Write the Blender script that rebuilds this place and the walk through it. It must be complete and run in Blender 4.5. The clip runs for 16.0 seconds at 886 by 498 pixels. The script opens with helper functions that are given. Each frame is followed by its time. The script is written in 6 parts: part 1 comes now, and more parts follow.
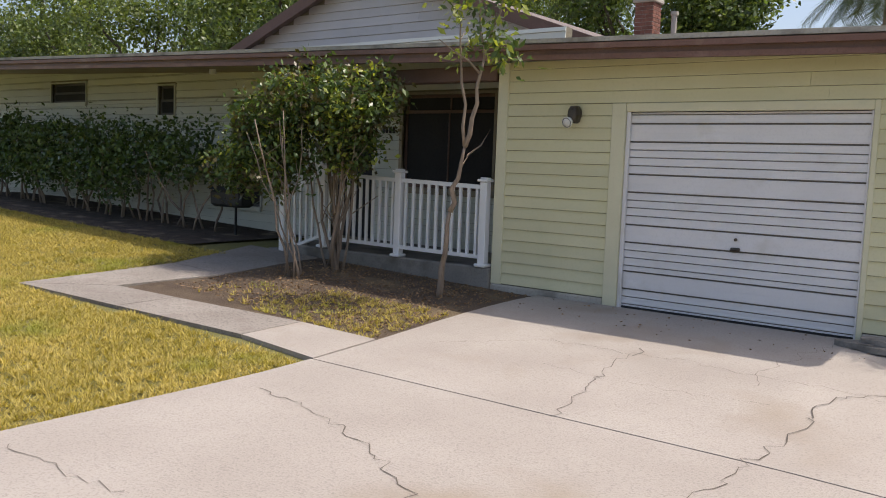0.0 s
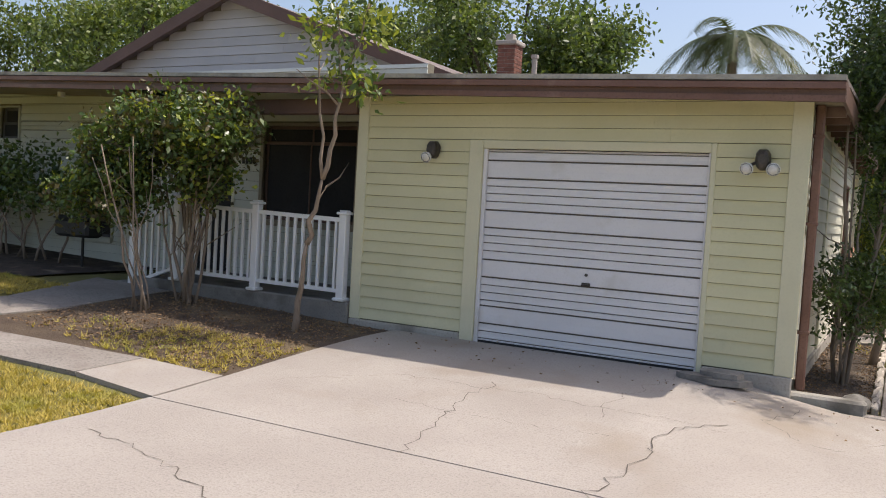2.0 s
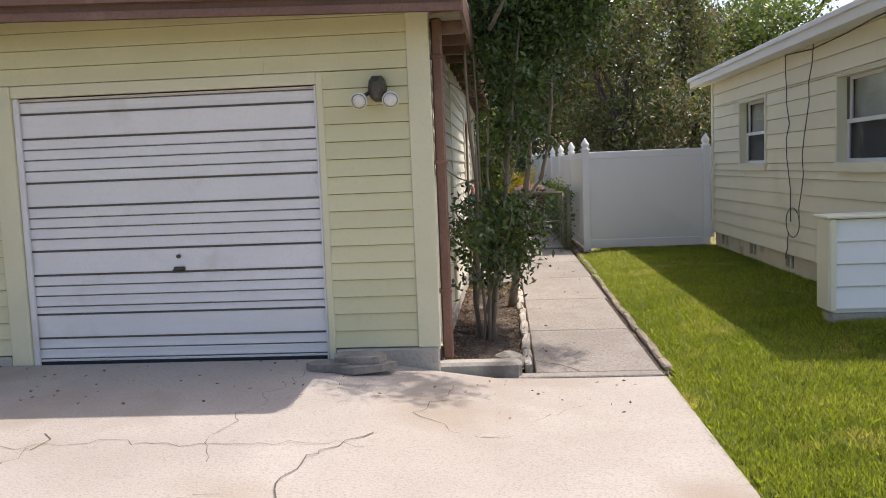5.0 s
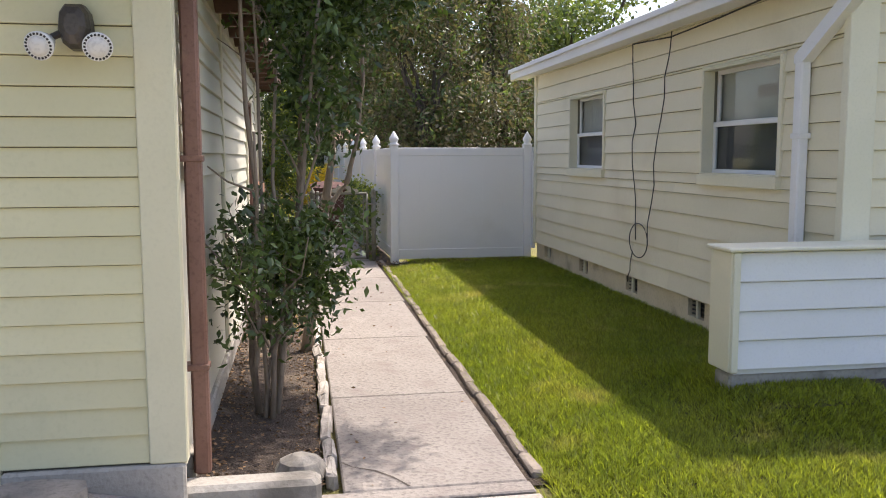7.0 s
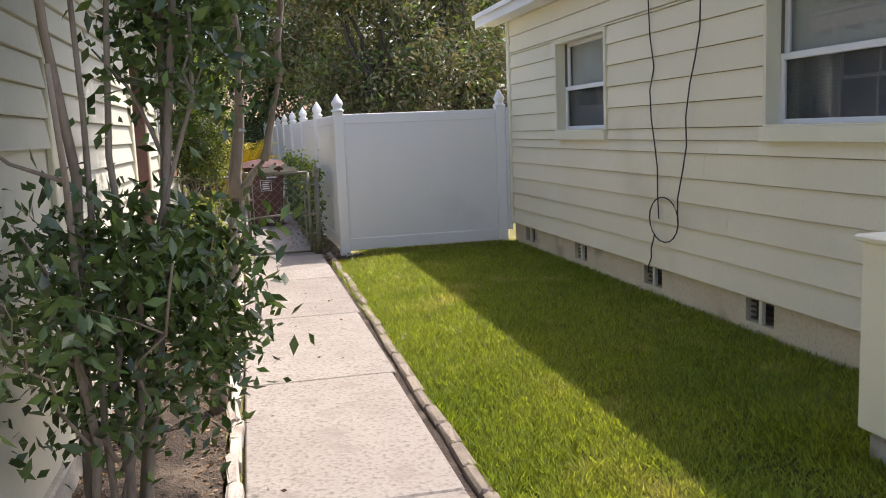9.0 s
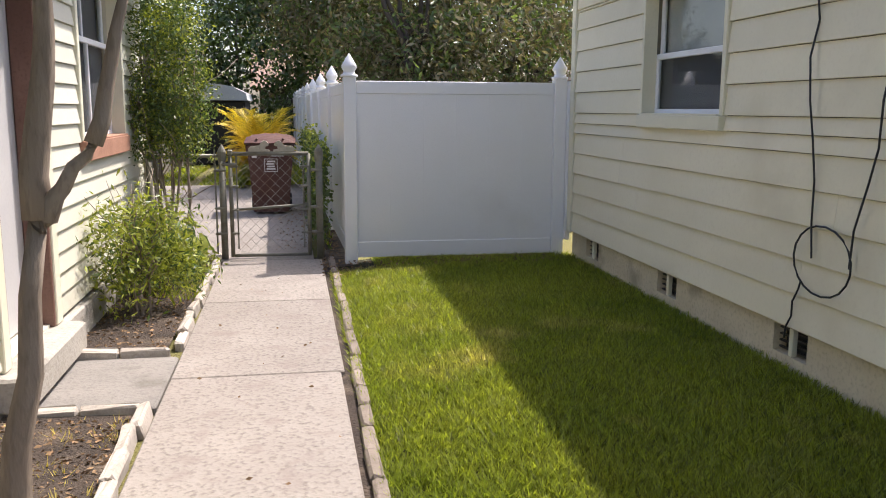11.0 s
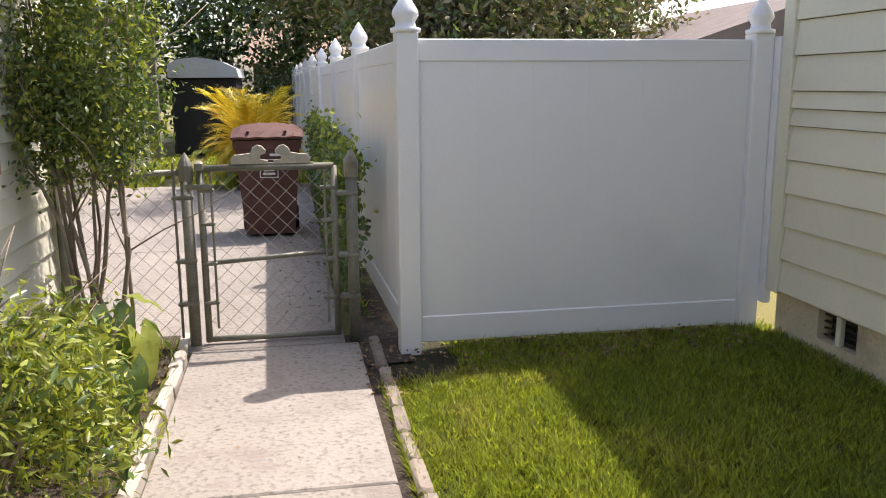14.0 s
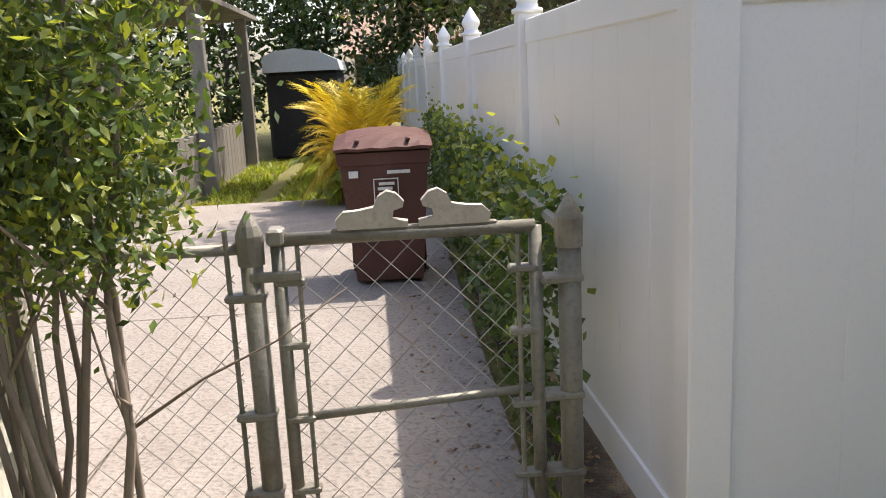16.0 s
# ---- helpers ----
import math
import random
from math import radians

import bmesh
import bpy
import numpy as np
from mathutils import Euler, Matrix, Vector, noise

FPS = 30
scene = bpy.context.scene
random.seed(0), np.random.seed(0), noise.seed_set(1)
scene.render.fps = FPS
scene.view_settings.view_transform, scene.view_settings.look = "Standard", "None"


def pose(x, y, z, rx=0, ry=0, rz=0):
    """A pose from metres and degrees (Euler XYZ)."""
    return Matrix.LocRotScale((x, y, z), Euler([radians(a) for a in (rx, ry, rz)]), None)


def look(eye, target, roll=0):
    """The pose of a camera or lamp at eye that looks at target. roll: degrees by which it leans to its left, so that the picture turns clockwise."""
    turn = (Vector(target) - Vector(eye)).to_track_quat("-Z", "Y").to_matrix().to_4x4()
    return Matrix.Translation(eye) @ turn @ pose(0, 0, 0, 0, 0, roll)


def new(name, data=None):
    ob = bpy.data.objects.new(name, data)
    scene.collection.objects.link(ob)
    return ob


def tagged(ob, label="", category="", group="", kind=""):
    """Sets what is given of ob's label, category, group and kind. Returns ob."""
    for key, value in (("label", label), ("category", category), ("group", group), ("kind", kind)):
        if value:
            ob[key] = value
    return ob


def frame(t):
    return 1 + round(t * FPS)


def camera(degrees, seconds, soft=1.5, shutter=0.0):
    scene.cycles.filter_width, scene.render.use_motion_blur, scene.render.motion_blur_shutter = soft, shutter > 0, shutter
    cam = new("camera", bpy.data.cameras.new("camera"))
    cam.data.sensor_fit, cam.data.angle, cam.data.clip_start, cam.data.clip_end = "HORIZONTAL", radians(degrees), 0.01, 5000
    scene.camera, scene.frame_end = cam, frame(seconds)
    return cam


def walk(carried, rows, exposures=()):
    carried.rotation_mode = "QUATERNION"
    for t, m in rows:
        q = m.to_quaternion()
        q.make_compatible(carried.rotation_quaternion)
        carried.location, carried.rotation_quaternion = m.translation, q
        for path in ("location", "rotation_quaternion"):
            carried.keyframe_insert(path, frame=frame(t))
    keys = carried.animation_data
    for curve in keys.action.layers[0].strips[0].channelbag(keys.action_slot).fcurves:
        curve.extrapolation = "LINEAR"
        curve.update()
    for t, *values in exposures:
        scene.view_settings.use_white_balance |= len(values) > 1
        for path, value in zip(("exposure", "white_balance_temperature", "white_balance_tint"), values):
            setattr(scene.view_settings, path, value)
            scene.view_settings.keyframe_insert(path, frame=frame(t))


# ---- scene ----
cam = camera(55.4, 16.0, soft=1.0)
PATH = [
    (0, (0.056, 1.137, 1.404), (-1.142, 2.726, 1.205), 2.1),
    (0.5, (0.049, 1.178, 1.388), (-1.091, 2.815, 1.242), 3.1),
    (1, (0.073, 1.198, 1.387), (-1.025, 2.866, 1.27), 3.9),
    (1.5, (0.103, 1.236, 1.381), (-0.931, 2.945, 1.294), 3.6),
    (2, (0.144, 1.297, 1.38), (-0.809, 3.053, 1.28), 3.3),
    (2.5, (0.175, 1.418, 1.384), (-0.661, 3.233, 1.304), 1.1),
    (3, (0.233, 1.511, 1.365), (-0.552, 3.35, 1.31), 0.5),
    (3.5, (0.197, 1.778, 1.336), (-0.347, 3.697, 1.187), 0.1),
    (4, (0.053, 2.201, 1.354), (-0.295, 4.163, 1.18), 0.1),
    (4.2, (0.008, 2.391, 1.345), (-0.265, 4.362, 1.141), -1.7),
    (6.3, (-0.162, 4.681, 1.395), (-0.057, 6.672, 1.24), 0.8),
    (6.5, (-0.126, 4.955, 1.391), (0.085, 6.933, 1.192), -0.2),
    (7, (-0.098, 5.55, 1.421), (0.235, 7.51, 1.204), -0.1),
    (7.5, (-0.076, 6.124, 1.427), (0.205, 8.093, 1.219), -0.2),
    (8, (0.034, 6.727, 1.393), (0.41, 8.676, 1.148), -2.5),
    (8.5, (0.099, 7.301, 1.396), (0.474, 9.243, 1.103), -1.5),
    (8.7, (0.125, 7.521, 1.367), (0.572, 9.45, 1.09), -2.5),
    (10.8, (0.798, 10.053, 1.273), (1.096, 11.996, 0.905), 0.5),
    (11, (0.806, 10.3, 1.295), (1.152, 12.242, 0.968), 0.3),
    (11.5, (0.864, 10.871, 1.275), (1.119, 12.836, 1.005), -1.6),
    (12, (0.825, 11.462, 1.289), (0.965, 13.434, 0.981), -0.4),
    (12.5, (0.832, 12.068, 1.296), (1.151, 14.006, 0.921), -1.4),
    (13, (0.791, 12.723, 1.291), (0.979, 14.683, 0.941), -0.8),
    (13.5, (0.74, 13.363, 1.298), (1.115, 15.295, 0.945), -2.4),
    (14, (0.708, 13.963, 1.315), (1.057, 15.894, 0.932), -0.4),
    (14.5, (0.587, 14.499, 1.339), (0.851, 16.44, 0.932), -3.3),
    (15, (0.581, 15.19, 1.333), (0.717, 17.137, 0.895), -2.8),
    (15.5, (0.524, 15.879, 1.328), (0.615, 17.844, 0.968), -3.9),
    (16, (0.539, 16.571, 1.303), (0.651, 18.526, 0.898), -2.8),
]
walk(cam, [(t, look(eye, target, roll)) for t, eye, target, roll in PATH], [(0.0, 0.33, 6650, 14.5), (4.0, 0.48, 6650, 15), (6.5, 0.87, 6550, 17.5), (8.5, 1.02, 6500, 17.5), (11.0, 0.98, 6450, 18), (16.0, 1.16, 6650, 15.5)])

# ---- light ----
SUN_DIR = Vector((0.91, 0.69, 2.03)).normalized()
world = bpy.data.worlds.new("world")
scene.world = world
world.use_nodes = True
wn = world.node_tree.nodes
sky = wn.new("ShaderNodeTexSky")
sky.sky_type = "NISHITA"
sky.sun_disc = False
sky.sun_elevation = math.asin(SUN_DIR.z)
sky.sun_rotation = math.atan2(SUN_DIR.x, SUN_DIR.y)
sky.air_density, sky.dust_density = 1.0, 3.0
wn["Background"].inputs["Strength"].default_value = 0.148
world.node_tree.links.new(sky.outputs[0], wn["Background"].inputs["Color"])
sun = new("sun", bpy.data.lights.new("sun", "SUN"))
sun.data.energy, sun.data.angle, sun.data.color = 3.35, radians(0.53), (1.0, 0.95, 0.86)
sun.matrix_world = look(SUN_DIR * 60, (0, 0, 0))

G = -0.25


def smooth(a):
    a = min(1.0, max(0.0, a))
    return a * a * (3 - 2 * a)


def gz(x, y):
    """Height of the ground: it rises gently to the garage door, along the front of the house, and into the lawn by the neighbour."""
    fade = 1 - smooth((y - 12) / 4)
    lawn = 0.05 * smooth((x - 1.16) / 0.8) + 0.12 * smooth((x - 2.3) / 0.5) * smooth((y - 9.7) / 0.7) * (1 - smooth((y - 11.0) / 1.2))
    return G + lawn + 0.19 * smooth(-x / 1.5) * smooth((y - 5.0) / 4.2) * fade + 0.035 * min(13.0, max(0.0, -5 - x)) * smooth((y + 2) / 8) * fade


# ---- materials ----
def material(name, c1, c2, rough=0.8, scale=6.0, fine=60.0, bump=0.3, stain=None, stain_scale=0.7, stain_at=0.58,
             metal=0.0, vary=0.12, island=False, spec=0.4, stretch=(1, 1, 1), bump_dist=0.01, leaf=0.0, grit=1.0):
    """Two scales of colour noise, an optional stain colour, random tone by object or by island, and a fine bump."""
    m = bpy.data.materials.new(name)
    m.use_nodes = True
    nt = m.node_tree
    n, ln = nt.nodes, nt.links.new
    bsdf = n["Principled BSDF"]
    tc = n.new("ShaderNodeTexCoord")
    mp = n.new("ShaderNodeMapping")
    mp.inputs["Scale"].default_value = stretch
    geo = n.new("ShaderNodeNewGeometry")
    ln(geo.outputs["Position"], mp.inputs["Vector"])

    def noise_at(sc, det=4.0):
        t = n.new("ShaderNodeTexNoise")
        t.inputs["Scale"].default_value, t.inputs["Detail"].default_value = sc, det
        ln(mp.outputs[0], t.inputs["Vector"])
        return t

    def mixer(f, a, b, kind="MIX"):
        x = n.new("ShaderNodeMix")
        x.data_type, x.blend_type = "RGBA", kind
        for sock, v in ((x.inputs[0], f), (x.inputs[6], a), (x.inputs[7], b)):
            if hasattr(v, "is_linked"):
                ln(v, sock)
            else:
                sock.default_value = v if isinstance(v, float) else (*v, 1)
        return x.outputs[2]

    def ramp(src, a, b):
        r = n.new("ShaderNodeMapRange")
        r.inputs["From Min"].default_value, r.inputs["From Max"].default_value = a, b
        ln(src, r.inputs["Value"])
        return r.outputs[0]

    big, small = noise_at(scale), noise_at(fine, 6.0)
    col = mixer(ramp(big.outputs["Fac"], 0.3, 0.7), c1, c2)
    dark = tuple(v * (1 - 0.28 * grit) for v in c1)
    col = mixer(ramp(small.outputs["Fac"], 0.5, 0.85), col, dark)
    if stain:
        st = noise_at(stain_scale, 8.0)
        col = mixer(ramp(st.outputs["Fac"], stain_at, stain_at + 0.16), col, stain)
    if vary:
        if island:
            rnd = geo.outputs["Random Per Island"]
        else:
            oi = n.new("ShaderNodeObjectInfo")
            rnd = oi.outputs["Random"]
        hsv = n.new("ShaderNodeHueSaturation")
        r = n.new("ShaderNodeMapRange")
        r.inputs["To Min"].default_value, r.inputs["To Max"].default_value = 1 - vary, 1 + vary
        ln(rnd, r.inputs["Value"])
        ln(r.outputs[0], hsv.inputs["Value"])
        ln(col, hsv.inputs["Color"])
        col = hsv.outputs[0]
    ln(col, bsdf.inputs["Base Color"])
    bsdf.inputs["Roughness"].default_value, bsdf.inputs["Metallic"].default_value = rough, metal
    bsdf.inputs["Specular IOR Level"].default_value = spec
    if bump:
        b = n.new("ShaderNodeBump")
        b.inputs["Strength"].default_value, b.inputs["Distance"].default_value = bump, bump_dist
        ln(small.outputs["Fac"], b.inputs["Height"])
        ln(b.outputs[0], bsdf.inputs["Normal"])
    if leaf:
        tr = n.new("ShaderNodeBsdfTranslucent")
        ln(mixer(1.0, col, (1.7, 1.7, 0.7), "MULTIPLY"), tr.inputs["Color"])
        ms = n.new("ShaderNodeMixShader")
        ms.inputs[0].default_value = leaf
        ln(bsdf.outputs[0], ms.inputs[1])
        ln(tr.outputs[0], ms.inputs[2])
        ln(ms.outputs[0], n["Material Output"].inputs["Surface"])
    return m


def glass_material(name, tint):
    m = bpy.data.materials.new(name)
    m.use_nodes = True
    nt = m.node_tree
    n, ln = nt.nodes, nt.links.new
    t, g, ms = (n.new("ShaderNode" + k) for k in ("BsdfTransparent", "BsdfGlossy", "MixShader"))
    t.inputs[0].default_value, g.inputs["Roughness"].default_value = (*tint, 1), 0.02
    ms.inputs[0].default_value = 0.07
    ln(t.outputs[0], ms.inputs[1])
    ln(g.outputs[0], ms.inputs[2])
    ln(ms.outputs[0], n["Material Output"].inputs["Surface"])
    return m


M_SIDING = material("sage_siding", (0.615, 0.582, 0.355), (0.67, 0.63, 0.40), 0.6, 1.5, 40, 0.1, (0.50, 0.50, 0.31), 1.1, 0.62, vary=0.05, grit=0.12)
M_GREYSID = material("grey_green_siding", (0.58, 0.60, 0.53), (0.64, 0.66, 0.58), 0.6, 1.5, 40, 0.1, (0.54, 0.55, 0.45), 1.0, 0.62, vary=0.06, grit=0.12)
M_GABLE = material("gable_siding", (0.52, 0.51, 0.50), (0.58, 0.57, 0.56), 0.6, 1.5, 40, 0.1, vary=0.06, grit=0.12)
M_SIDESID = material("cream_side_siding", (0.62, 0.60, 0.48), (0.68, 0.66, 0.54), 0.6, 1.2, 40, 0.12, (0.56, 0.55, 0.44), 1.3, 0.62, vary=0.05, grit=0.12)
M_CREAM = material("cream_siding", (0.74, 0.685, 0.50), (0.79, 0.735, 0.555), 0.6, 1.3, 45, 0.1, (0.66, 0.60, 0.43), 0.9, 0.6, vary=0.045, grit=0.12)
M_SAGETRIM = material("sage_trim", (0.65, 0.617, 0.42), (0.70, 0.663, 0.46), 0.55, 2, 50, 0.1, (0.55, 0.53, 0.36), 1.6, 0.62, vary=0.03, grit=0.12)
# dark core, bared between boards as their lap shadow and dirt lines
M_WALLCORE = material("lap_shadow_core", (0.17, 0.155, 0.11), (0.23, 0.21, 0.15), 0.8, 2, 30, 0.1, vary=0.0)
M_CREAMTRIM = material("cream_trim", (0.72, 0.69, 0.52), (0.78, 0.74, 0.57), 0.55, 2, 50, 0.1, (0.6, 0.57, 0.44), 1.6, 0.62, vary=0.03, grit=0.12)
M_WHITE = material("white_paint", (0.78, 0.78, 0.77), (0.83, 0.83, 0.82), 0.45, 2, 60, 0.05, (0.68, 0.67, 0.63), 2.0, 0.64, vary=0.03, grit=0.12)
M_VINYL = material("white_vinyl", (0.80, 0.795, 0.78), (0.84, 0.835, 0.82), 0.28, 0.8, 90, 0.03, (0.74, 0.73, 0.70), 0.8, 0.6, vary=0.015, grit=0.12)
M_DOORPANEL = material("garage_door_paint", (0.70, 0.68, 0.67), (0.77, 0.75, 0.74), 0.5, 1.5, 50, 0.08, (0.60, 0.57, 0.52), 2.2, 0.6, vary=0.04, grit=0.12)
# white door paint greyed to carry the tree trunk's shade
M_SIDEDOOR = material("shaded_white_door_paint", (0.50, 0.49, 0.48), (0.56, 0.55, 0.53), 0.5, 1.5, 50, 0.08, (0.44, 0.42, 0.39), 2.2, 0.6, vary=0.0, grit=0.12)
M_BROWN = material("brown_fascia", (0.13, 0.075, 0.055), (0.18, 0.105, 0.08), 0.5, 2, 60, 0.15, (0.25, 0.17, 0.13), 1.4, 0.62, vary=0.05)
M_BROWNPOST = material("brown_metal", (0.17, 0.085, 0.06), (0.22, 0.12, 0.09), 0.45, 3, 60, 0.15, (0.30, 0.2, 0.15), 2.5, 0.62, vary=0.05)
M_REDSILL = material("terracotta_sill", (0.40, 0.20, 0.13), (0.48, 0.26, 0.17), 0.7, 6, 60, 0.2, vary=0.06)
M_ROOF = material("roof_shingle", (0.16, 0.13, 0.12), (0.22, 0.18, 0.16), 0.9, 4, 60, 0.5, vary=0.08)
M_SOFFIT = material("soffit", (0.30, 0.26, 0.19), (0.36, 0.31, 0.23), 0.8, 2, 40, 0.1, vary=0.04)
M_CONC = material("driveway_concrete", (0.345, 0.305, 0.265), (0.405, 0.365, 0.32), 0.9, 1.1, 70, 0.5, (0.30, 0.25, 0.195), 0.8, 0.54, vary=0.03, grit=1.3)
M_PATH = material("path_concrete", (0.252, 0.222, 0.192), (0.315, 0.282, 0.244), 0.92, 1.6, 38, 1.0, (0.235, 0.20, 0.175), 4.5, 0.55, vary=0.05, grit=2.2)
M_OLDCONC = material("weathered_concrete", (0.36, 0.33, 0.28), (0.46, 0.43, 0.37), 0.95, 3, 40, 0.6, (0.17, 0.155, 0.13), 2.2, 0.52, vary=0.08)
M_CRACK = material("crack_dirt_groove_shade", (0.10, 0.085, 0.07), (0.15, 0.125, 0.10), 1.0, 20, 90, 0.2, vary=0.0)
# thatch made darker still, to stand for shade between the blades
M_THATCH = material("shaded_lawn_thatch", (0.03, 0.03, 0.012), (0.055, 0.048, 0.02), 1.0, 3, 60, 1.0, (0.12, 0.10, 0.05), 1.5, 0.58, vary=0.0, bump_dist=0.03)
# grey of the door pad; on the porch it stands for shade
M_PAD = material("grey_pad_and_porch_shade", (0.20, 0.185, 0.165), (0.27, 0.25, 0.22), 0.95, 2.5, 45, 0.6, (0.14, 0.125, 0.105), 3, 0.55, vary=0.0)
# soil colour darkened to hold the shade over the side bed
M_SOIL = material("shaded_bed_soil", (0.05, 0.038, 0.03), (0.10, 0.075, 0.055), 1.0, 5, 70, 1.0, (0.22, 0.17, 0.12), 3.0, 0.55, vary=0.0, bump_dist=0.03)
# brown soil, its darkness partly the tree's shadow put into colour
M_FRONTBED = material("shaded_front_soil", (0.095, 0.067, 0.047), (0.15, 0.11, 0.072), 1.0, 3, 60, 1.0, (0.24, 0.18, 0.10), 1.2, 0.55, vary=0.0, bump_dist=0.03)
M_GROUND = material("lawn_ground", (0.17, 0.165, 0.05), (0.24, 0.21, 0.075), 1.0, 0.9, 60, 1.0, (0.22, 0.18, 0.085), 0.5, 0.56, vary=0.0, bump_dist=0.03)
M_GRASSR = material("green_grass", (0.155, 0.20, 0.024), (0.25, 0.275, 0.042), 0.35, 1.2, 30, 0, (0.36, 0.32, 0.11), 1.3, 0.57, vary=0.65, island=True, spec=0.3, leaf=0.5)
M_GRASSL = material("dry_lawn_grass", (0.40, 0.33, 0.09), (0.50, 0.40, 0.13), 0.7, 1.0, 30, 0, (0.28, 0.30, 0.06), 0.9, 0.56, vary=0.35, island=True, leaf=0.3)
M_LITTER = material("leaf_litter", (0.20, 0.12, 0.06), (0.30, 0.20, 0.11), 0.9, 5, 40, 0, vary=0.4, island=True)
M_LEAF = material("shrub_leaf", (0.065, 0.11, 0.028), (0.11, 0.16, 0.04), 0.38, 3, 25, 0, vary=0.4, island=True, spec=0.5, leaf=0.22)
M_LEAFDARK = material("dark_leaf", (0.045, 0.08, 0.022), (0.075, 0.115, 0.03), 0.3, 2, 25, 0, vary=0.45, island=True, spec=0.6, leaf=0.18)
M_LEAFBR = material("bright_leaf", (0.21, 0.25, 0.045), (0.32, 0.345, 0.07), 0.45, 3, 25, 0, vary=0.35, island=True, leaf=0.35)
M_LEAFRED = material("bronze_leaf", (0.075, 0.07, 0.025), (0.11, 0.085, 0.03), 0.4, 3, 25, 0, vary=0.35, island=True, leaf=0.2)
M_OAK = material("oak_leaf", (0.075, 0.115, 0.04), (0.12, 0.165, 0.06), 0.42, 0.5, 10, 0, vary=0.5, island=True, spec=0.6, leaf=0.38)
M_OAKLT = material("light_oak_leaf", (0.14, 0.185, 0.05), (0.20, 0.24, 0.08), 0.5, 0.5, 10, 0, vary=0.4, island=True, leaf=0.3)
M_MOSS = material("hanging_moss_leaf", (0.15, 0.135, 0.08), (0.22, 0.19, 0.12), 0.7, 0.8, 10, 0, vary=0.5, island=True, leaf=0.2)
M_GOLD = material("golden_palm_leaf", (0.62, 0.47, 0.05), (0.70, 0.58, 0.12), 0.5, 4, 30, 0, vary=0.35, island=True, leaf=0.35)
M_PALM = material("palm_frond", (0.06, 0.085, 0.03), (0.10, 0.12, 0.045), 0.5, 1, 20, 0, vary=0.3, island=True, leaf=0.2)
M_BARK = material("grey_bark", (0.20, 0.155, 0.115), (0.32, 0.26, 0.20), 0.9, 9, 60, 0.6, (0.13, 0.10, 0.075), 6, 0.55, vary=0.1, stretch=(1, 1, 0.25))
M_BARKPALE = material("pale_smooth_bark", (0.25, 0.19, 0.14), (0.36, 0.28, 0.21), 0.8, 8, 50, 0.35, (0.20, 0.15, 0.105), 5, 0.58, vary=0.12, stretch=(1, 1, 0.25))
M_BARKDK = material("dark_bark", (0.07, 0.055, 0.045), (0.11, 0.09, 0.07), 0.9, 9, 60, 0.6, vary=0.1, stretch=(1, 1, 0.3))
M_BRICK = material("chimney_brick", (0.17, 0.075, 0.055), (0.26, 0.115, 0.08), 0.9, 6, 50, 0.4, vary=0.2)
M_MORTAR = material("mortar", (0.38, 0.35, 0.31), (0.45, 0.41, 0.36), 0.95, 8, 50, 0.4, vary=0.0)
M_EDGEBRICK = material("white_edging", (0.42, 0.37, 0.31), (0.54, 0.49, 0.42), 0.9, 5, 40, 0.6, (0.30, 0.26, 0.21), 4, 0.56, vary=0.12)
M_FOUND = material("tan_painted_block", (0.60, 0.52, 0.35), (0.68, 0.60, 0.43), 0.9, 4, 40, 0.5, (0.40, 0.34, 0.23), 2.5, 0.54, vary=0.0)
M_EDGESTONE = material("kerb_paver", (0.225, 0.185, 0.145), (0.30, 0.25, 0.205), 0.95, 5, 40, 0.7, (0.17, 0.135, 0.105), 3, 0.56, vary=0.14)
M_FLAG = material("flagstone", (0.22, 0.205, 0.185), (0.33, 0.30, 0.26), 0.95, 6, 40, 0.7, (0.13, 0.12, 0.11), 4, 0.55, vary=0.15)
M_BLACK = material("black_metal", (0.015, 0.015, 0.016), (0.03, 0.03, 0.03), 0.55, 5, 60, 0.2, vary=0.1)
M_BRONZE = material("dark_lamp_metal", (0.06, 0.05, 0.04), (0.10, 0.085, 0.07), 0.45, 12, 60, 0.2, metal=0.3, vary=0.1)
M_LENS = material("lamp_lens", (0.75, 0.75, 0.72), (0.82, 0.82, 0.80), 0.15, 5, 80, 0.1, vary=0.0)
M_GALV = material("painted_galvanised", (0.19, 0.18, 0.14), (0.26, 0.245, 0.195), 0.55, 6, 60, 0.3, (0.14, 0.11, 0.075), 5, 0.57, metal=0.25, vary=0.1)
M_WIRE = material("chain_wire", (0.30, 0.29, 0.25), (0.42, 0.40, 0.35), 0.5, 8, 60, 0.0, (0.22, 0.13, 0.07), 5, 0.58, metal=0.4, vary=0.0)
M_LION = material("pale_ornament", (0.42, 0.38, 0.30), (0.52, 0.47, 0.38), 0.7, 12, 60, 0.3, vary=0.0)
M_BIN = material("brown_plastic", (0.095, 0.045, 0.036), (0.12, 0.06, 0.048), 0.62, 3, 80, 0.15, (0.13, 0.075, 0.062), 3, 0.62, vary=0.0, spec=0.2)
M_RUBBER = material("black_rubber", (0.02, 0.02, 0.02), (0.03, 0.03, 0.03), 0.8, 9, 60, 0.2, vary=0.0)
M_LABEL = material("pale_label", (0.68, 0.66, 0.62), (0.74, 0.72, 0.68), 0.5, 9, 60, 0.0, vary=0.0)
M_VINYLCOVER = material("pale_cover_fabric", (0.55, 0.57, 0.58), (0.63, 0.65, 0.66), 0.6, 1.5, 30, 0.2, vary=0.0)
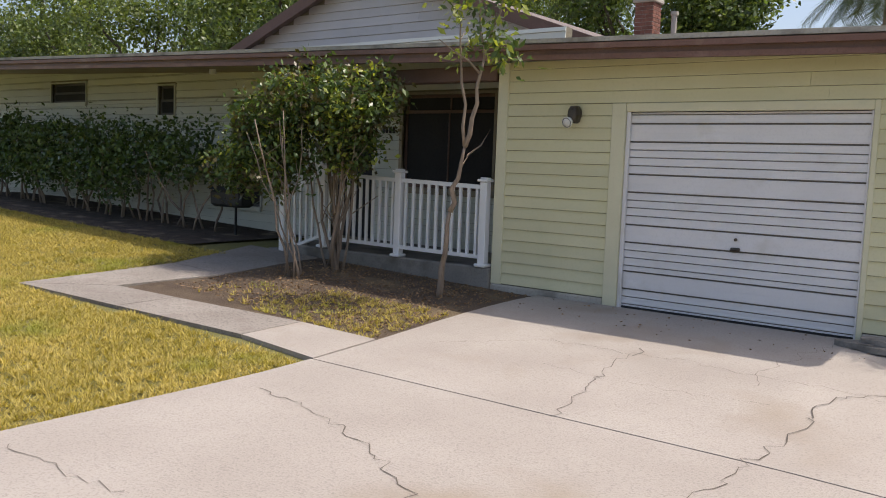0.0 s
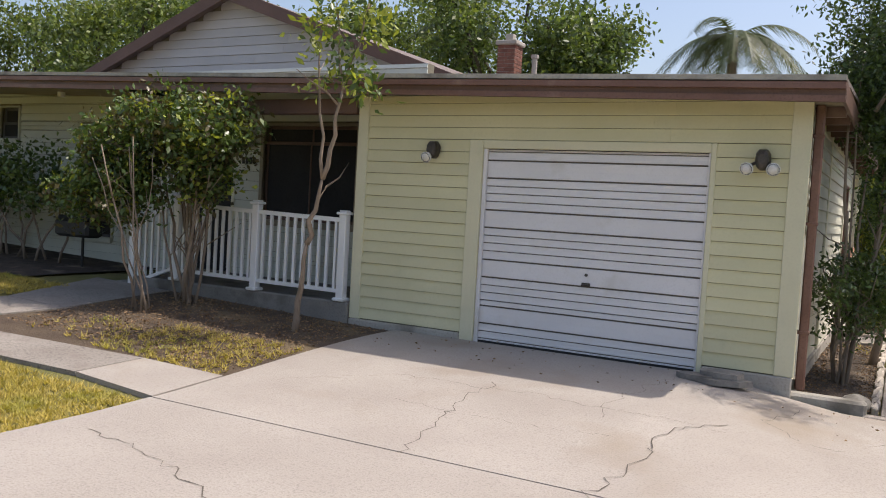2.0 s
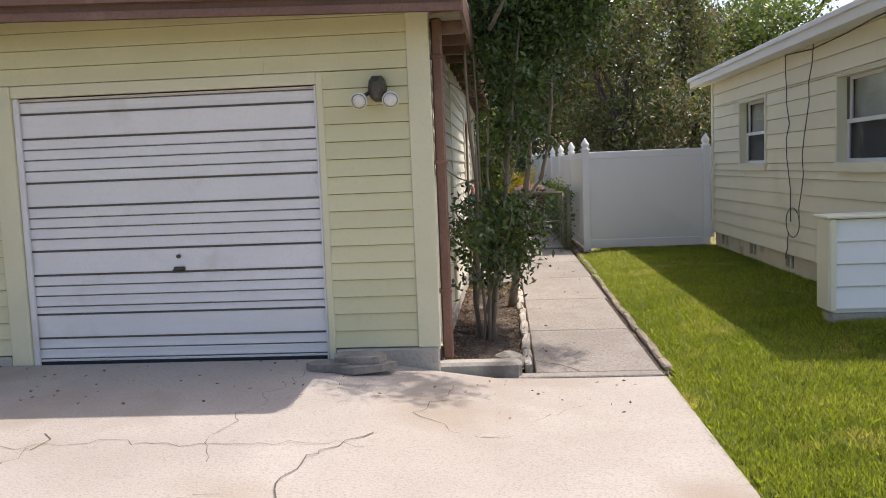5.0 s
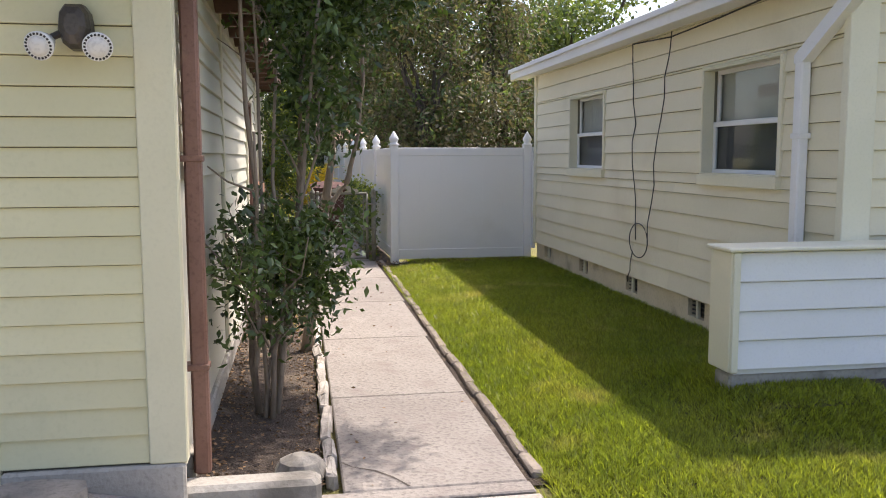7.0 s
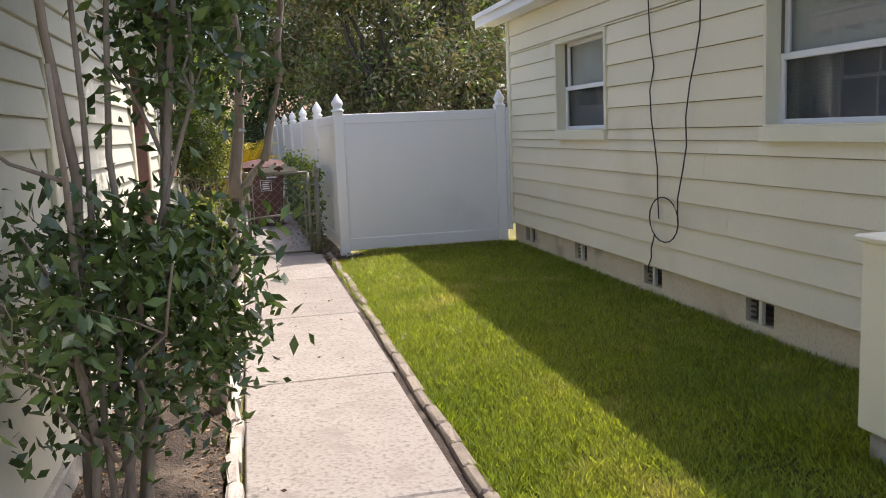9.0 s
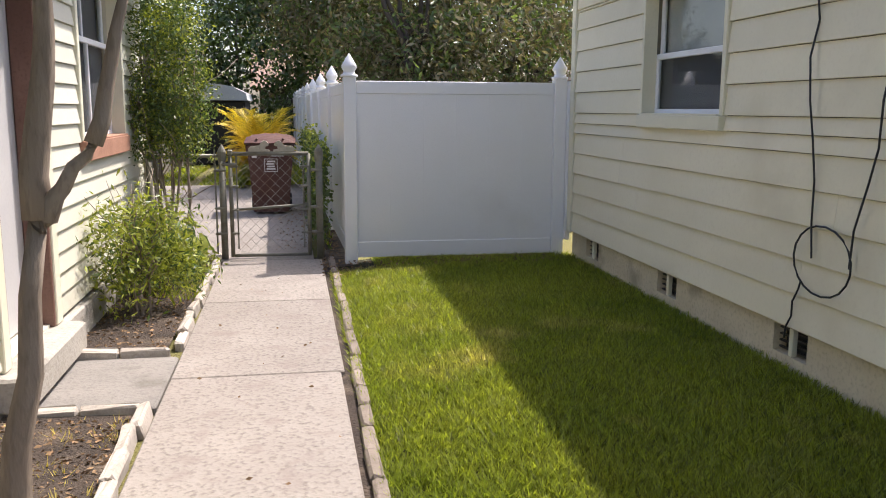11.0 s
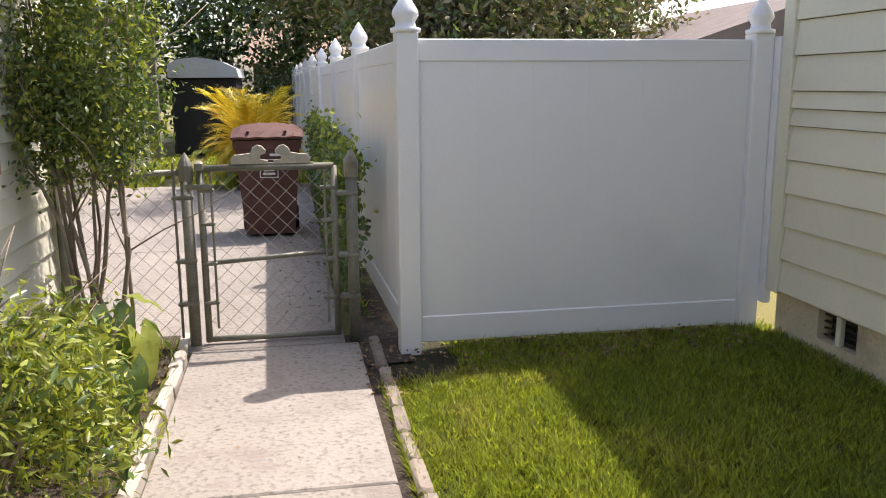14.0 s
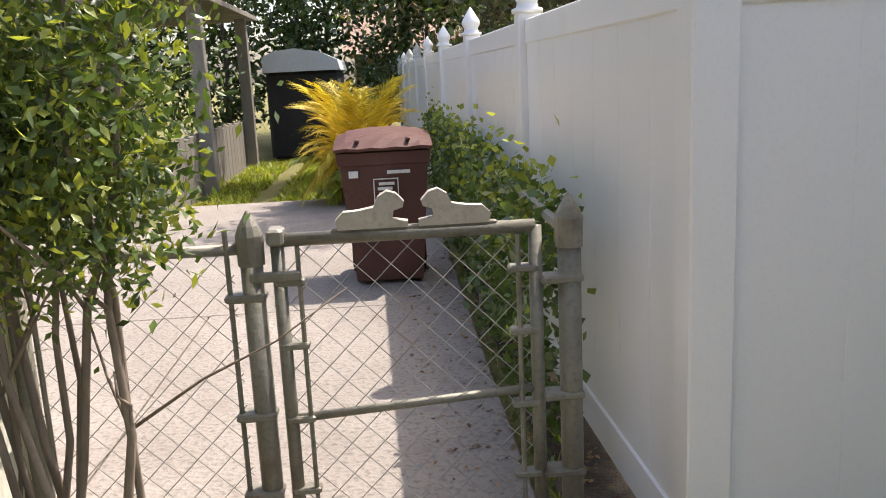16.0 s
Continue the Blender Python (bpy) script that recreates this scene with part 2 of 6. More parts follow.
M_WOOD = material("grey_weathered_wood", (0.17, 0.155, 0.13), (0.25, 0.225, 0.19), 0.9, 3, 50, 0.5, vary=0.15, stretch=(1, 1, 0.2))
M_CURTAIN = material("pale_blind", (0.60, 0.58, 0.52), (0.66, 0.64, 0.58), 0.8, 3, 40, 0.1, vary=0.0)
M_SCREEN = material("grey_insect_screen", (0.10, 0.098, 0.105), (0.13, 0.128, 0.135), 0.7, 3, 90, 0.1, vary=0.0)
# near-black holds the dimness of unlit rooms and of the porch door
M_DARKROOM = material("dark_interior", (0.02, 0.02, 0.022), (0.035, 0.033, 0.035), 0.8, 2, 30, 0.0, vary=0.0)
M_FARROOF = material("far_roof_tile", (0.34, 0.23, 0.17), (0.42, 0.29, 0.22), 0.9, 2, 30, 0.3, vary=0.0)
M_FARWALL = material("far_wall", (0.10, 0.085, 0.07), (0.14, 0.12, 0.10), 0.9, 2, 30, 0.2, vary=0.0)
M_GLASS = glass_material("window_glass", (0.86, 0.88, 0.88))


# ---- mesh helpers ----
class Shape:
    """Collects vertices and faces of one mesh."""

    def __init__(self):
        self.v, self.f = [], []

    def add(self, verts, faces):
        k = len(self.v)
        self.v += [tuple(p) for p in verts]
        self.f += [tuple(k + i for i in q) for q in faces]
        return self

    def box(self, x0, x1, y0, y1, z0, z1, m=None):
        p = [Vector((x, y, z)) for z in (z0, z1) for y in (y0, y1) for x in (x0, x1)]
        if m is not None:
            p = [m @ q for q in p]
        return self.add(p, [(0, 2, 3, 1), (4, 5, 7, 6), (0, 1, 5, 4), (2, 6, 7, 3), (0, 4, 6, 2), (1, 3, 7, 5)])

    def soft(self, x0, x1, y0, y1, z0, z1, b=0.01, m=None):
        """A box with its upright and level edges chamfered."""
        loops = []
        for z, e in ((z0, b), (z0 + b, 0), (z1 - b, 0), (z1, b)):
            loops.append([(x0 + b + e, y0 + e, z), (x1 - b - e, y0 + e, z), (x1 - e, y0 + b + e, z), (x1 - e, y1 - b - e, z),
                          (x1 - b - e, y1 - e, z), (x0 + b + e, y1 - e, z), (x0 + e, y1 - b - e, z), (x0 + e, y0 + b + e, z)])
        p = [Vector(q) for lp in loops for q in lp]
        if m is not None:
            p = [m @ q for q in p]
        fs = [tuple(range(7, -1, -1)), tuple(range(24, 32))]
        for a in range(3):
            for i in range(8):
                j = (i + 1) % 8
                fs.append((a * 8 + i, a * 8 + j, a * 8 + 8 + j, a * 8 + 8 + i))
        return self.add(p, fs)

    def prism(self, outline, axis, a0, a1):
        """An outline of (p, q) pairs pushed along an axis: x takes (y, z), y takes (x, z), z takes (x, y)."""
        put = {"x": lambda a, p, q: (a, p, q), "y": lambda a, p, q: (p, a, q), "z": lambda a, p, q: (p, q, a)}[axis]
        k = len(outline)
        p = [put(a, *o) for a in (a0, a1) for o in outline]
        return self.add(p, [tuple(range(k - 1, -1, -1)), tuple(range(k, 2 * k))] + [(i, (i + 1) % k, k + (i + 1) % k, k + i) for i in range(k)])

    def tube(self, pts, r0, r1=None, seg=6):
        r1 = r0 if r1 is None else r1
        pts = [Vector(p) for p in pts]
        k, rings = len(pts), []
        for i, p in enumerate(pts):
            d = (pts[min(i + 1, k - 1)] - pts[max(i - 1, 0)]).normalized()
            a = d.cross(Vector((0.31, 0.95, 0.05)) if abs(d.z) > 0.7 else Vector((0, 0, 1))).normalized()
            b = d.cross(a)
            r = r0 + (r1 - r0) * i / max(1, k - 1)
            rings += [p + (a * math.cos(2 * math.pi * j / seg) + b * math.sin(2 * math.pi * j / seg)) * r for j in range(seg)]
        fs = [tuple(range(seg - 1, -1, -1)), tuple(range((k - 1) * seg, k * seg))]
        for i in range(k - 1):
            for j in range(seg):
                jj = (j + 1) % seg
                fs.append((i * seg + j, i * seg + jj, i * seg + seg + jj, i * seg + seg + j))
        return self.add(rings, fs)

    def lathe(self, profile, cx, cy, seg=12, m=None):
        """Rings of (radius, z) round an upright axis."""
        p = [Vector((cx + r * math.cos(2 * math.pi * j / seg), cy + r * math.sin(2 * math.pi * j / seg), z)) for r, z in profile for j in range(seg)]
        if m is not None:
            p = [m @ q for q in p]
        k = len(profile)
        fs = [tuple(range(seg - 1, -1, -1)), tuple(range((k - 1) * seg, k * seg))]
        for i in range(k - 1):
            for j in range(seg):
                jj = (j + 1) % seg
                fs.append((i * seg + j, i * seg + jj, i * seg + seg + jj, i * seg + seg + j))
        return self.add(p, fs)

    def mesh(self, name, mat, shade=False):
        me = bpy.data.meshes.new(name)
        me.from_pydata(self.v, [], self.f)
        me.materials.append(mat)
        if shade:
            me.polygons.foreach_set("use_smooth", [True] * len(me.polygons))
        me.update()
        return me


def part(name, shape, mat, parent, label="", shade=False):
    ob = new(name, shape.mesh(name, mat, shade))
    ob.parent = parent
    if label:
        tagged(ob, label)
    return ob


def thing(name, label, category, group="", at=(0, 0, 0), kind=""):
    ob = new(name)
    ob.location = at
    ob.empty_display_size = 0.1
    return tagged(ob, label, category, group, kind)


def solid(name, shape, mat, label="", category="", group="", kind="", shade=False):
    return tagged(new(name, shape.mesh(name, mat, shade)), label, category, group, kind)


def bands(a0, a1, z0, z1, holes):
    """Splits a rectangle round rectangular holes (a0, a1, z0, z1) into rectangles."""
    cuts = sorted({z0, z1, *[z for h in holes for z in h[2:] if z0 < z < z1]})
    out = []
    for b, t in zip(cuts, cuts[1:]):
        mid, at = (b + t) / 2, a0
        for h in sorted(h for h in holes if h[2] < mid < h[3]):
            if h[0] > at + 1e-4:
                out.append((at, min(h[0], a1), b, t))
            at = max(at, h[1])
        if at < a1 - 1e-4:
            out.append((at, a1, b, t))
    return out


def wall(name, axis, inner, outer, a0, a1, z0, z1, holes, mat, label):
    """A wall along x or y between two planes, with openings through it."""
    s = Shape()
    lo, hi = min(inner, outer), max(inner, outer)
    for b0, b1, c0, c1 in bands(a0, a1, z0, z1, holes):
        s.box(b0, b1, lo, hi, c0, c1) if axis == "x" else s.box(lo, hi, b0, b1, c0, c1)
    return solid(name, s, mat, label, "wall", kind="structure")


BOARD_CACHE = {}


def siding(parent, axis, plane, out, a0, a1, z0, z1, pitch, holes, mat, top=None):
    """Lapped boards on a wall face, each an object: thick at the foot and thin at the head. top(z) trims a gable's row."""
    rows = int(math.ceil((z1 - z0) / pitch - 1e-6))
    rng = random.Random(int(plane * 100) + rows)
    for i in range(rows):
        b, t = z0 + i * pitch, min(z1, z0 + (i + 1) * pitch)
        l0, l1 = (a0, a1) if top is None else top((b + t) / 2)
        for p0, p1, c0, c1 in bands(l0, l1, b, t, holes):
            stops = [p0]
            while p1 - stops[-1] > 4.2:
                stops.append(stops[-1] + rng.uniform(2.4, 3.7))
            stops.append(p1)
            for q0, q1 in zip(stops, stops[1:]):
                length, high = round(q1 - q0 - 0.002, 3), round(c1 - c0, 3)
                if length < 0.02 or high < 0.01:
                    continue
                key = (axis, out, length, high, mat.name)
                if key not in BOARD_CACHE:
                    s = Shape()
                    # the open foot bares the dark core, a coloured lap shadow line
                    prof = [(0.0, 0.005), (out * 0.026, 0.005), (out * 0.027, 0.009), (out * 0.009, high), (0.0, high)]
                    s.prism(prof, axis, 0, length)
                    BOARD_CACHE[key] = s.mesh("siding_board", mat)
                ob = new("siding_board", BOARD_CACHE[key])
                ob.location = (q0, plane, c0) if axis == "x" else (plane, q0, c0)
                ob.parent = parent


def sheet(name, xs, ys, lift, mat, label, category, thick=0.0, kind="structure", seg=0.5):
    """A ground covering that follows the ground's height."""
    nx, ny = max(1, int((xs[1] - xs[0]) / seg)), max(1, int((ys[1] - ys[0]) / seg))
    s = Shape()
    gx = [xs[0] + (xs[1] - xs[0]) * i / nx for i in range(nx + 1)]
    gy = [ys[0] + (ys[1] - ys[0]) * j / ny for j in range(ny + 1)]
    p = [(x, y, gz(x, y) + lift) for y in gy for x in gx]
    f = [(j * (nx + 1) + i, j * (nx + 1) + i + 1, (j + 1) * (nx + 1) + i + 1, (j + 1) * (nx + 1) + i) for j in range(ny) for i in range(nx)]
    s.add(p, f)
    if thick:
        rim = [i for i in range(nx + 1)] + [(j + 1) * (nx + 1) - 1 for j in range(1, ny + 1)] + [ny * (nx + 1) + i for i in range(nx - 1, -1, -1)] + [j * (nx + 1) for j in range(ny - 1, 0, -1)]
        top = [p[i] for i in rim]
        low = [(x, y, z - thick) for x, y, z in top]
        k = len(rim)
        s.add(top + low, [(i, k + i, k + (i + 1) % k, (i + 1) % k) for i in range(k)])
    return solid(name, s, mat, label, category, kind=kind)


def leaf_mesh(name, mat, centres, length, width, rng, droop=0.2, spread=1.0, fold=True):
    """Many small leaves: each a folded lozenge at a random turn."""
    n = len(centres)
    c = np.asarray(centres, dtype=float)
    d = rng.normal(size=(n, 3))
    d[:, 2] = d[:, 2] * spread - droop
    d /= np.linalg.norm(d, axis=1)[:, None]
    r = rng.normal(size=(n, 3))
    w = np.cross(d, r)
    w /= np.linalg.norm(w, axis=1)[:, None] + 1e-9
    up = np.cross(w, d)
    size = rng.uniform(0.6, 1.25, size=(n, 1))
    l, h = d * length * size, w * width * 0.5 * size
    mid = c + l * 0.45 + up * length * 0.06 * size
    v = np.stack([c, mid + h, c + l, mid - h], axis=1).reshape(-1, 3)
    k = np.arange(n) * 4
    tris = np.stack([k, k + 1, k + 2, k, k + 2, k + 3], axis=1).reshape(-1, 3)
    return tri_mesh(name, v, tris, mat)


def tri_mesh(name, v, tris, mat):
    me = bpy.data.meshes.new(name)
    me.vertices.add(len(v))
    me.vertices.foreach_set("co", np.ascontiguousarray(v, dtype=np.float32).ravel())
    me.loops.add(len(tris) * 3)
    me.loops.foreach_set("vertex_index", np.ascontiguousarray(tris, dtype=np.int32).ravel())
    me.polygons.add(len(tris))
    me.polygons.foreach_set("loop_start", np.arange(0, len(tris) * 3, 3, dtype=np.int32))
    me.update(calc_edges=True)
    me.validate()
    me.materials.append(mat)
    return me


def clumps(rng, blobs, n, shell=0.55, tuft=0.12):
    """Leaf places: tufts gathered in ellipsoids (x, y, z, rx, ry, rz), denser to the outside, with gaps."""
    vol = np.array([b[3] * b[4] * b[5] for b in blobs]) ** 0.7
    out = []
    for b, share in zip(blobs, vol / vol.sum()):
        k = max(6, int(n * share))
        nt = max(4, k // 14)
        d = rng.normal(size=(nt, 3))
        d /= np.linalg.norm(d, axis=1)[:, None]
        rad = rng.uniform(shell, 1.0, size=(nt, 1)) * (1 + 0.14 * rng.normal(size=(nt, 1)))
        t = d * rad * np.array(b[3:6]) + np.array(b[:3])
        pick = t[rng.integers(0, nt, k)]
        out.append(pick + rng.normal(size=(k, 3)) * tuft)
    return np.concatenate(out)


def wobble(rng, a, b, steps, amount):
    a, b = Vector(a), Vector(b)
    pts = [a]
    for i in range(1, steps):
        pts.append(a.lerp(b, i / steps) + Vector(rng.normal(size=3)) * amount)
    return pts + [b]


def plant(name, label, category, at, stems, blobs, n, leaf, mats, seed, bark, radius=0.02, tuft=0.08, droop=0.2, shell=0.45, wob=0.03, group="", twig=0):
    """A shrub or tree: tapered stems (foot, head) from its base, and crowns of leaves. mats: (material, share) pairs."""
    rng = np.random.default_rng(seed)
    ob = thing(name, label, category, group)
    trunks = Shape()
    for i, (a, b, *r) in enumerate(stems):
        rad = r[0] if r else radius
        pts = wobble(rng, a, b, 6, wob)
        trunks.tube(pts, rad, rad * 0.45, 7)
        for q in range(twig):
            k = int(rng.integers(2, 6))
            tip = Vector(pts[k]) + Vector((rng.normal() * 0.25, rng.normal() * 0.25, rng.uniform(0.15, 0.5)))
            trunks.tube(wobble(rng, pts[k], tip, 3, 0.015), rad * 0.45, rad * 0.15, 5)
    part("trunk", trunks, bark, ob, shade=True)
    for mat, share in mats:
        pts = clumps(rng, blobs, int(n * share), shell, tuft)
        cr = new("crown", leaf_mesh("crown", mat, pts, leaf[0], leaf[1], rng, droop))
        cr.parent = ob
    return ob


# ---- ground and paving ----
s = Shape()
edges_x = [-900, -120, -40] + [-26 + i for i in range(0, 27)] + [1.16 + 0.4 * i for i in range(20)] + [10, 15, 40, 120, 900]
edges_y = [-900, -120, -30] + [-10 + i for i in range(0, 19)] + [9 + 0.5 * i for i in range(8)] + [13 + i for i in range(0, 29)] + [60, 120, 900]
p = [(x, y, gz(x, y) - 0.03) for y in edges_y for x in edges_x]
w = len(edges_x)
s.add(p, [(j * w + i, j * w + i + 1, (j + 1) * w + i + 1, (j + 1) * w + i) for j in range(len(edges_y) - 1) for i in range(w - 1)])
solid("ground", s, M_GROUND, "patchy lawn and bare earth round the houses", "ground", kind="structure")

driveway = thing("driveway", "pale cracked concrete driveway slab before the garage", "driveway", kind="structure")
for x0, y0, y1 in ((-4.86, -9.0, 1.0), (-4.86, 1.012, 5.915), (-4.84, 5.93, 9.44)):
    nx, ny = 14, 10
    x1 = 1.05
    sl = Shape()
    gx = [x0 + (x1 - x0) * i / nx for i in range(nx + 1)]
    gy = [y0 + (y1 - y0) * j / ny for j in range(ny + 1)]
    q = [(x, y, gz(x, y) + 0.012) for y in gy for x in gx]
    sl.add(q, [(j * (nx + 1) + i, j * (nx + 1) + i + 1, (j + 1) * (nx + 1) + i + 1, (j + 1) * (nx + 1) + i) for j in range(ny) for i in range(nx)])
    for j in (0, ny):
        a = [(x, gy[j], gz(x, gy[j]) + 0.012) for x in gx]
        b = [(x, y, z - 0.1) for x, y, z in a]
        sl.add(a + b, [(i, i + 1, nx + 2 + i, nx + 1 + i) for i in range(nx)])
    for i in (0, nx):
        a = [(gx[i], y, gz(gx[i], y) + 0.012) for y in gy]
        b = [(x, y, z - 0.1) for x, y, z in a]
        sl.add(a + b, [(j, j + 1, ny + 2 + j, ny + 1 + j) for j in range(ny)])
    part("slab", sl, M_CONC, driveway)


def crack(parent, ends, width, seed, lift=0.0155, jag=0.05):
    """A jagged crack line that lies on the slab between the given corners."""
    rng = random.Random(seed)
    pts = []
    for (ax, ay), (bx, by) in zip(ends, ends[1:]):
        k = max(3, int(math.hypot(bx - ax, by - ay) / 0.07))
        for i in range(k):
            f = i / k
            pts.append((ax + (bx - ax) * f + rng.gauss(0, jag * 0.35), ay + (by - ay) * f + rng.gauss(0, jag * 0.35)))
    pts.append(ends[-1])
    s = Shape()
    vs = []
    for i, (x, y) in enumerate(pts):
        x2, y2 = pts[min(i + 1, len(pts) - 1)]
        x1, y1 = pts[max(i - 1, 0)]
        d = math.hypot(x2 - x1, y2 - y1) or 1
        hw = width * rng.uniform(0.2, 0.7)
        nx, ny = -(y2 - y1) / d * hw, (x2 - x1) / d * hw
        vs += [(x + nx, y + ny, gz(x + nx, y + ny) + lift), (x - nx, y - ny, gz(x - nx, y - ny) + lift)]
    s.add(vs, [(2 * i, 2 * i + 1, 2 * i + 3, 2 * i + 2) for i in range(len(pts) - 1)])
    part("crack", s, M_CRACK, parent)

# side path: slabs with open joints
path = thing("side_path", "pale rough concrete path slabs along the garage", "path", kind="structure")
JOINTS = [9.46, 9.6, 11.27, 13.17, 15.12, 17.05, 18.95]
for a, b in zip(JOINTS, JOINTS[1:]):
    if b - a < 0.3:
        x0, x1 = -0.05, 1.04
    else:
        x0, x1 = 0.09, 1.03 + 0.05 * smooth((a - 11) / 4)
    part("slab", Shape().soft(x0, x1, a + 0.006, b - 0.006, G - 0.08, G + 0.02, 0.008), M_PATH, path)
back = thing("back_paving", "sunlit rough concrete paving behind the gate", "paving", kind="structure")
for x0, x1, y0, y1 in ((-0.75, 1.0, 18.962, 22.2), (-3.6, 1.0, 22.21, 25.0), (-3.6, 1.0, 25.01, 27.7), (-3.6, -0.76, 19.25, 22.2)):
    part("slab", Shape().soft(x0, x1, y0, y1, G - 0.08, G + 0.018, 0.008), M_PATH, back)

# front walk on the house side of the lawn
fwalk = thing("front_walk", "pale concrete front walk to the porch", "path", kind="structure")
def walk_slab(pts):
    s = Shape()
    k = len(pts)
    top = [(x, y, gz(x, y) + 0.012) for x, y in pts]
    s.add(top + [(x, y, z - 0.09) for x, y, z in top], [tuple(range(k))] + [(i, k + i, k + (i + 1) % k, (i + 1) % k) for i in range(k)])
    part("slab", s, M_CONC if pts[1][0] > -4.9 else M_PATH, fwalk)
for pts in (((-5.86, 6.03), (-4.872, 5.95), (-4.872, 6.72), (-5.8, 6.70)), ((-7.6, 5.87), (-5.872, 6.03), (-5.812, 6.70), (-7.5, 6.5)),
            ((-9.3, 5.72), (-7.612, 5.87), (-7.512, 6.5), (-8.45, 6.4)), ((-9.3, 5.73), (-8.45, 6.41), (-8.1, 7.6), (-9.1, 7.6)), ((-9.1, 7.61), (-8.1, 7.61), (-8.3, 9.35), (-9.7, 9.35))):
    walk_slab(pts)
sheet("front_bed", (-8.35, -4.85), (6.45, 9.42), -0.004, M_FRONTBED, "bare brown soil bed with dry grass before the porch, darkened for tree shade", "flower bed", seg=0.3)
sheet("hedge_bed", (-20.0, -10.25), (8.6, 11.2), 0.0, M_SOIL, "dark mulched soil bed under the hedge", "flower bed")
sheet("side_bed", (-0.66, -0.01), (9.7, 14.58), 0.015, M_SOIL, "leaf-littered soil bed beside the garage, darkened for its shade", "flower bed")
sheet("gate_bed", (-0.66, -0.01), (15.66, 19.3), 0.02, M_SOIL, "leaf-littered planting bed by the garage wall", "flower bed")
# sheets whose dark colour deepens the gaps between blades like shade
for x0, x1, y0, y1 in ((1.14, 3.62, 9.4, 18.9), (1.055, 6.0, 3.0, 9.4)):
    sheet("lawn_bed", (x0, x1), (y0, y1), -0.014, M_THATCH, "thatch under the green lawn, darkened as shade between blades", "lawn", seg=0.25)
sheet("fence_bed", (1.09, 1.365), (18.55, 27.0), 0.0, M_SOIL, "dark leaf-littered soil along the white fence", "soil")
sheet("kerb_gap", (1.0, 1.16), (9.6, 19.2), -0.012, M_SOIL, "dark soil gap between path and kerb", "soil")
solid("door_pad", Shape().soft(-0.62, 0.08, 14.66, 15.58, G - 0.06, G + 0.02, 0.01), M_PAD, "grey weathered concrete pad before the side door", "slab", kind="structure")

# ---- the house with the garage ----
GX, GY = -0.66, 9.5
EAVE = 2.62
DOOR = (-3.87, -1.49, -0.06, 2.03)
gar_front = wall("wall_garage_front", "x", GY + 0.16, GY, -5.5, GX, -0.02, 2.6, [DOOR], M_WALLCORE, "pale sage lapped siding on the garage front")
siding(gar_front, "x", GY, -1, -5.36, -0.80, 0.022, 2.6, 0.131, [(DOOR[0] - 0.16, DOOR[1] + 0.05, -0.1, DOOR[3] + 0.09)], M_SIDING)
part("corner_board", Shape().soft(-0.80, -0.63, GY - 0.035, GY + 0.02, 0.018, 2.6, 0.006), M_SAGETRIM, gar_front)
part("corner_board", Shape().soft(-5.5, -5.36, GY - 0.035, GY + 0.02, 0.018, 2.6, 0.006), M_SAGETRIM, gar_front)
part("jamb_board", Shape().soft(DOOR[0] - 0.16, DOOR[0], GY - 0.04, GY + 0.06, -0.08, DOOR[3] + 0.09, 0.006), M_SAGETRIM, gar_front)
part("jamb_board", Shape().soft(DOOR[1], DOOR[1] + 0.05, GY - 0.03, GY + 0.06, -0.08, DOOR[3] + 0.09, 0.006), M_SAGETRIM, gar_front)
part("head_board", Shape().soft(DOOR[0], DOOR[1], GY - 0.03, GY + 0.06, DOOR[3], DOOR[3] + 0.09, 0.006), M_SAGETRIM, gar_front)
foot = Shape().soft(-5.5, DOOR[0] - 0.162, GY - 0.05, GY - 0.002, -0.3, 0.016, 0.012).soft(DOOR[1] + 0.052, GX + 0.02, GY - 0.05, GY - 0.002, -0.35, 0.016, 0.012)
foot.soft(GX - 0.2, GX + 0.03, GY + 0.21, 14.7, -0.4, -0.022, 0.012).soft(GX - 0.2, GX + 0.06, 14.71, 19.2, -0.4, -0.024, 0.012)
solid("foundation", foot, M_OLDCONC, "weathered concrete footing under the garage walls", "foundation", kind="structure")

gdoor = thing("garage_door", "closed white ribbed metal garage door with rust streaks", "garage door", at=(0, 0, 0))
FLATS = (2.44, 1.907, 1.375, 0.839, 0.337, -0.19)
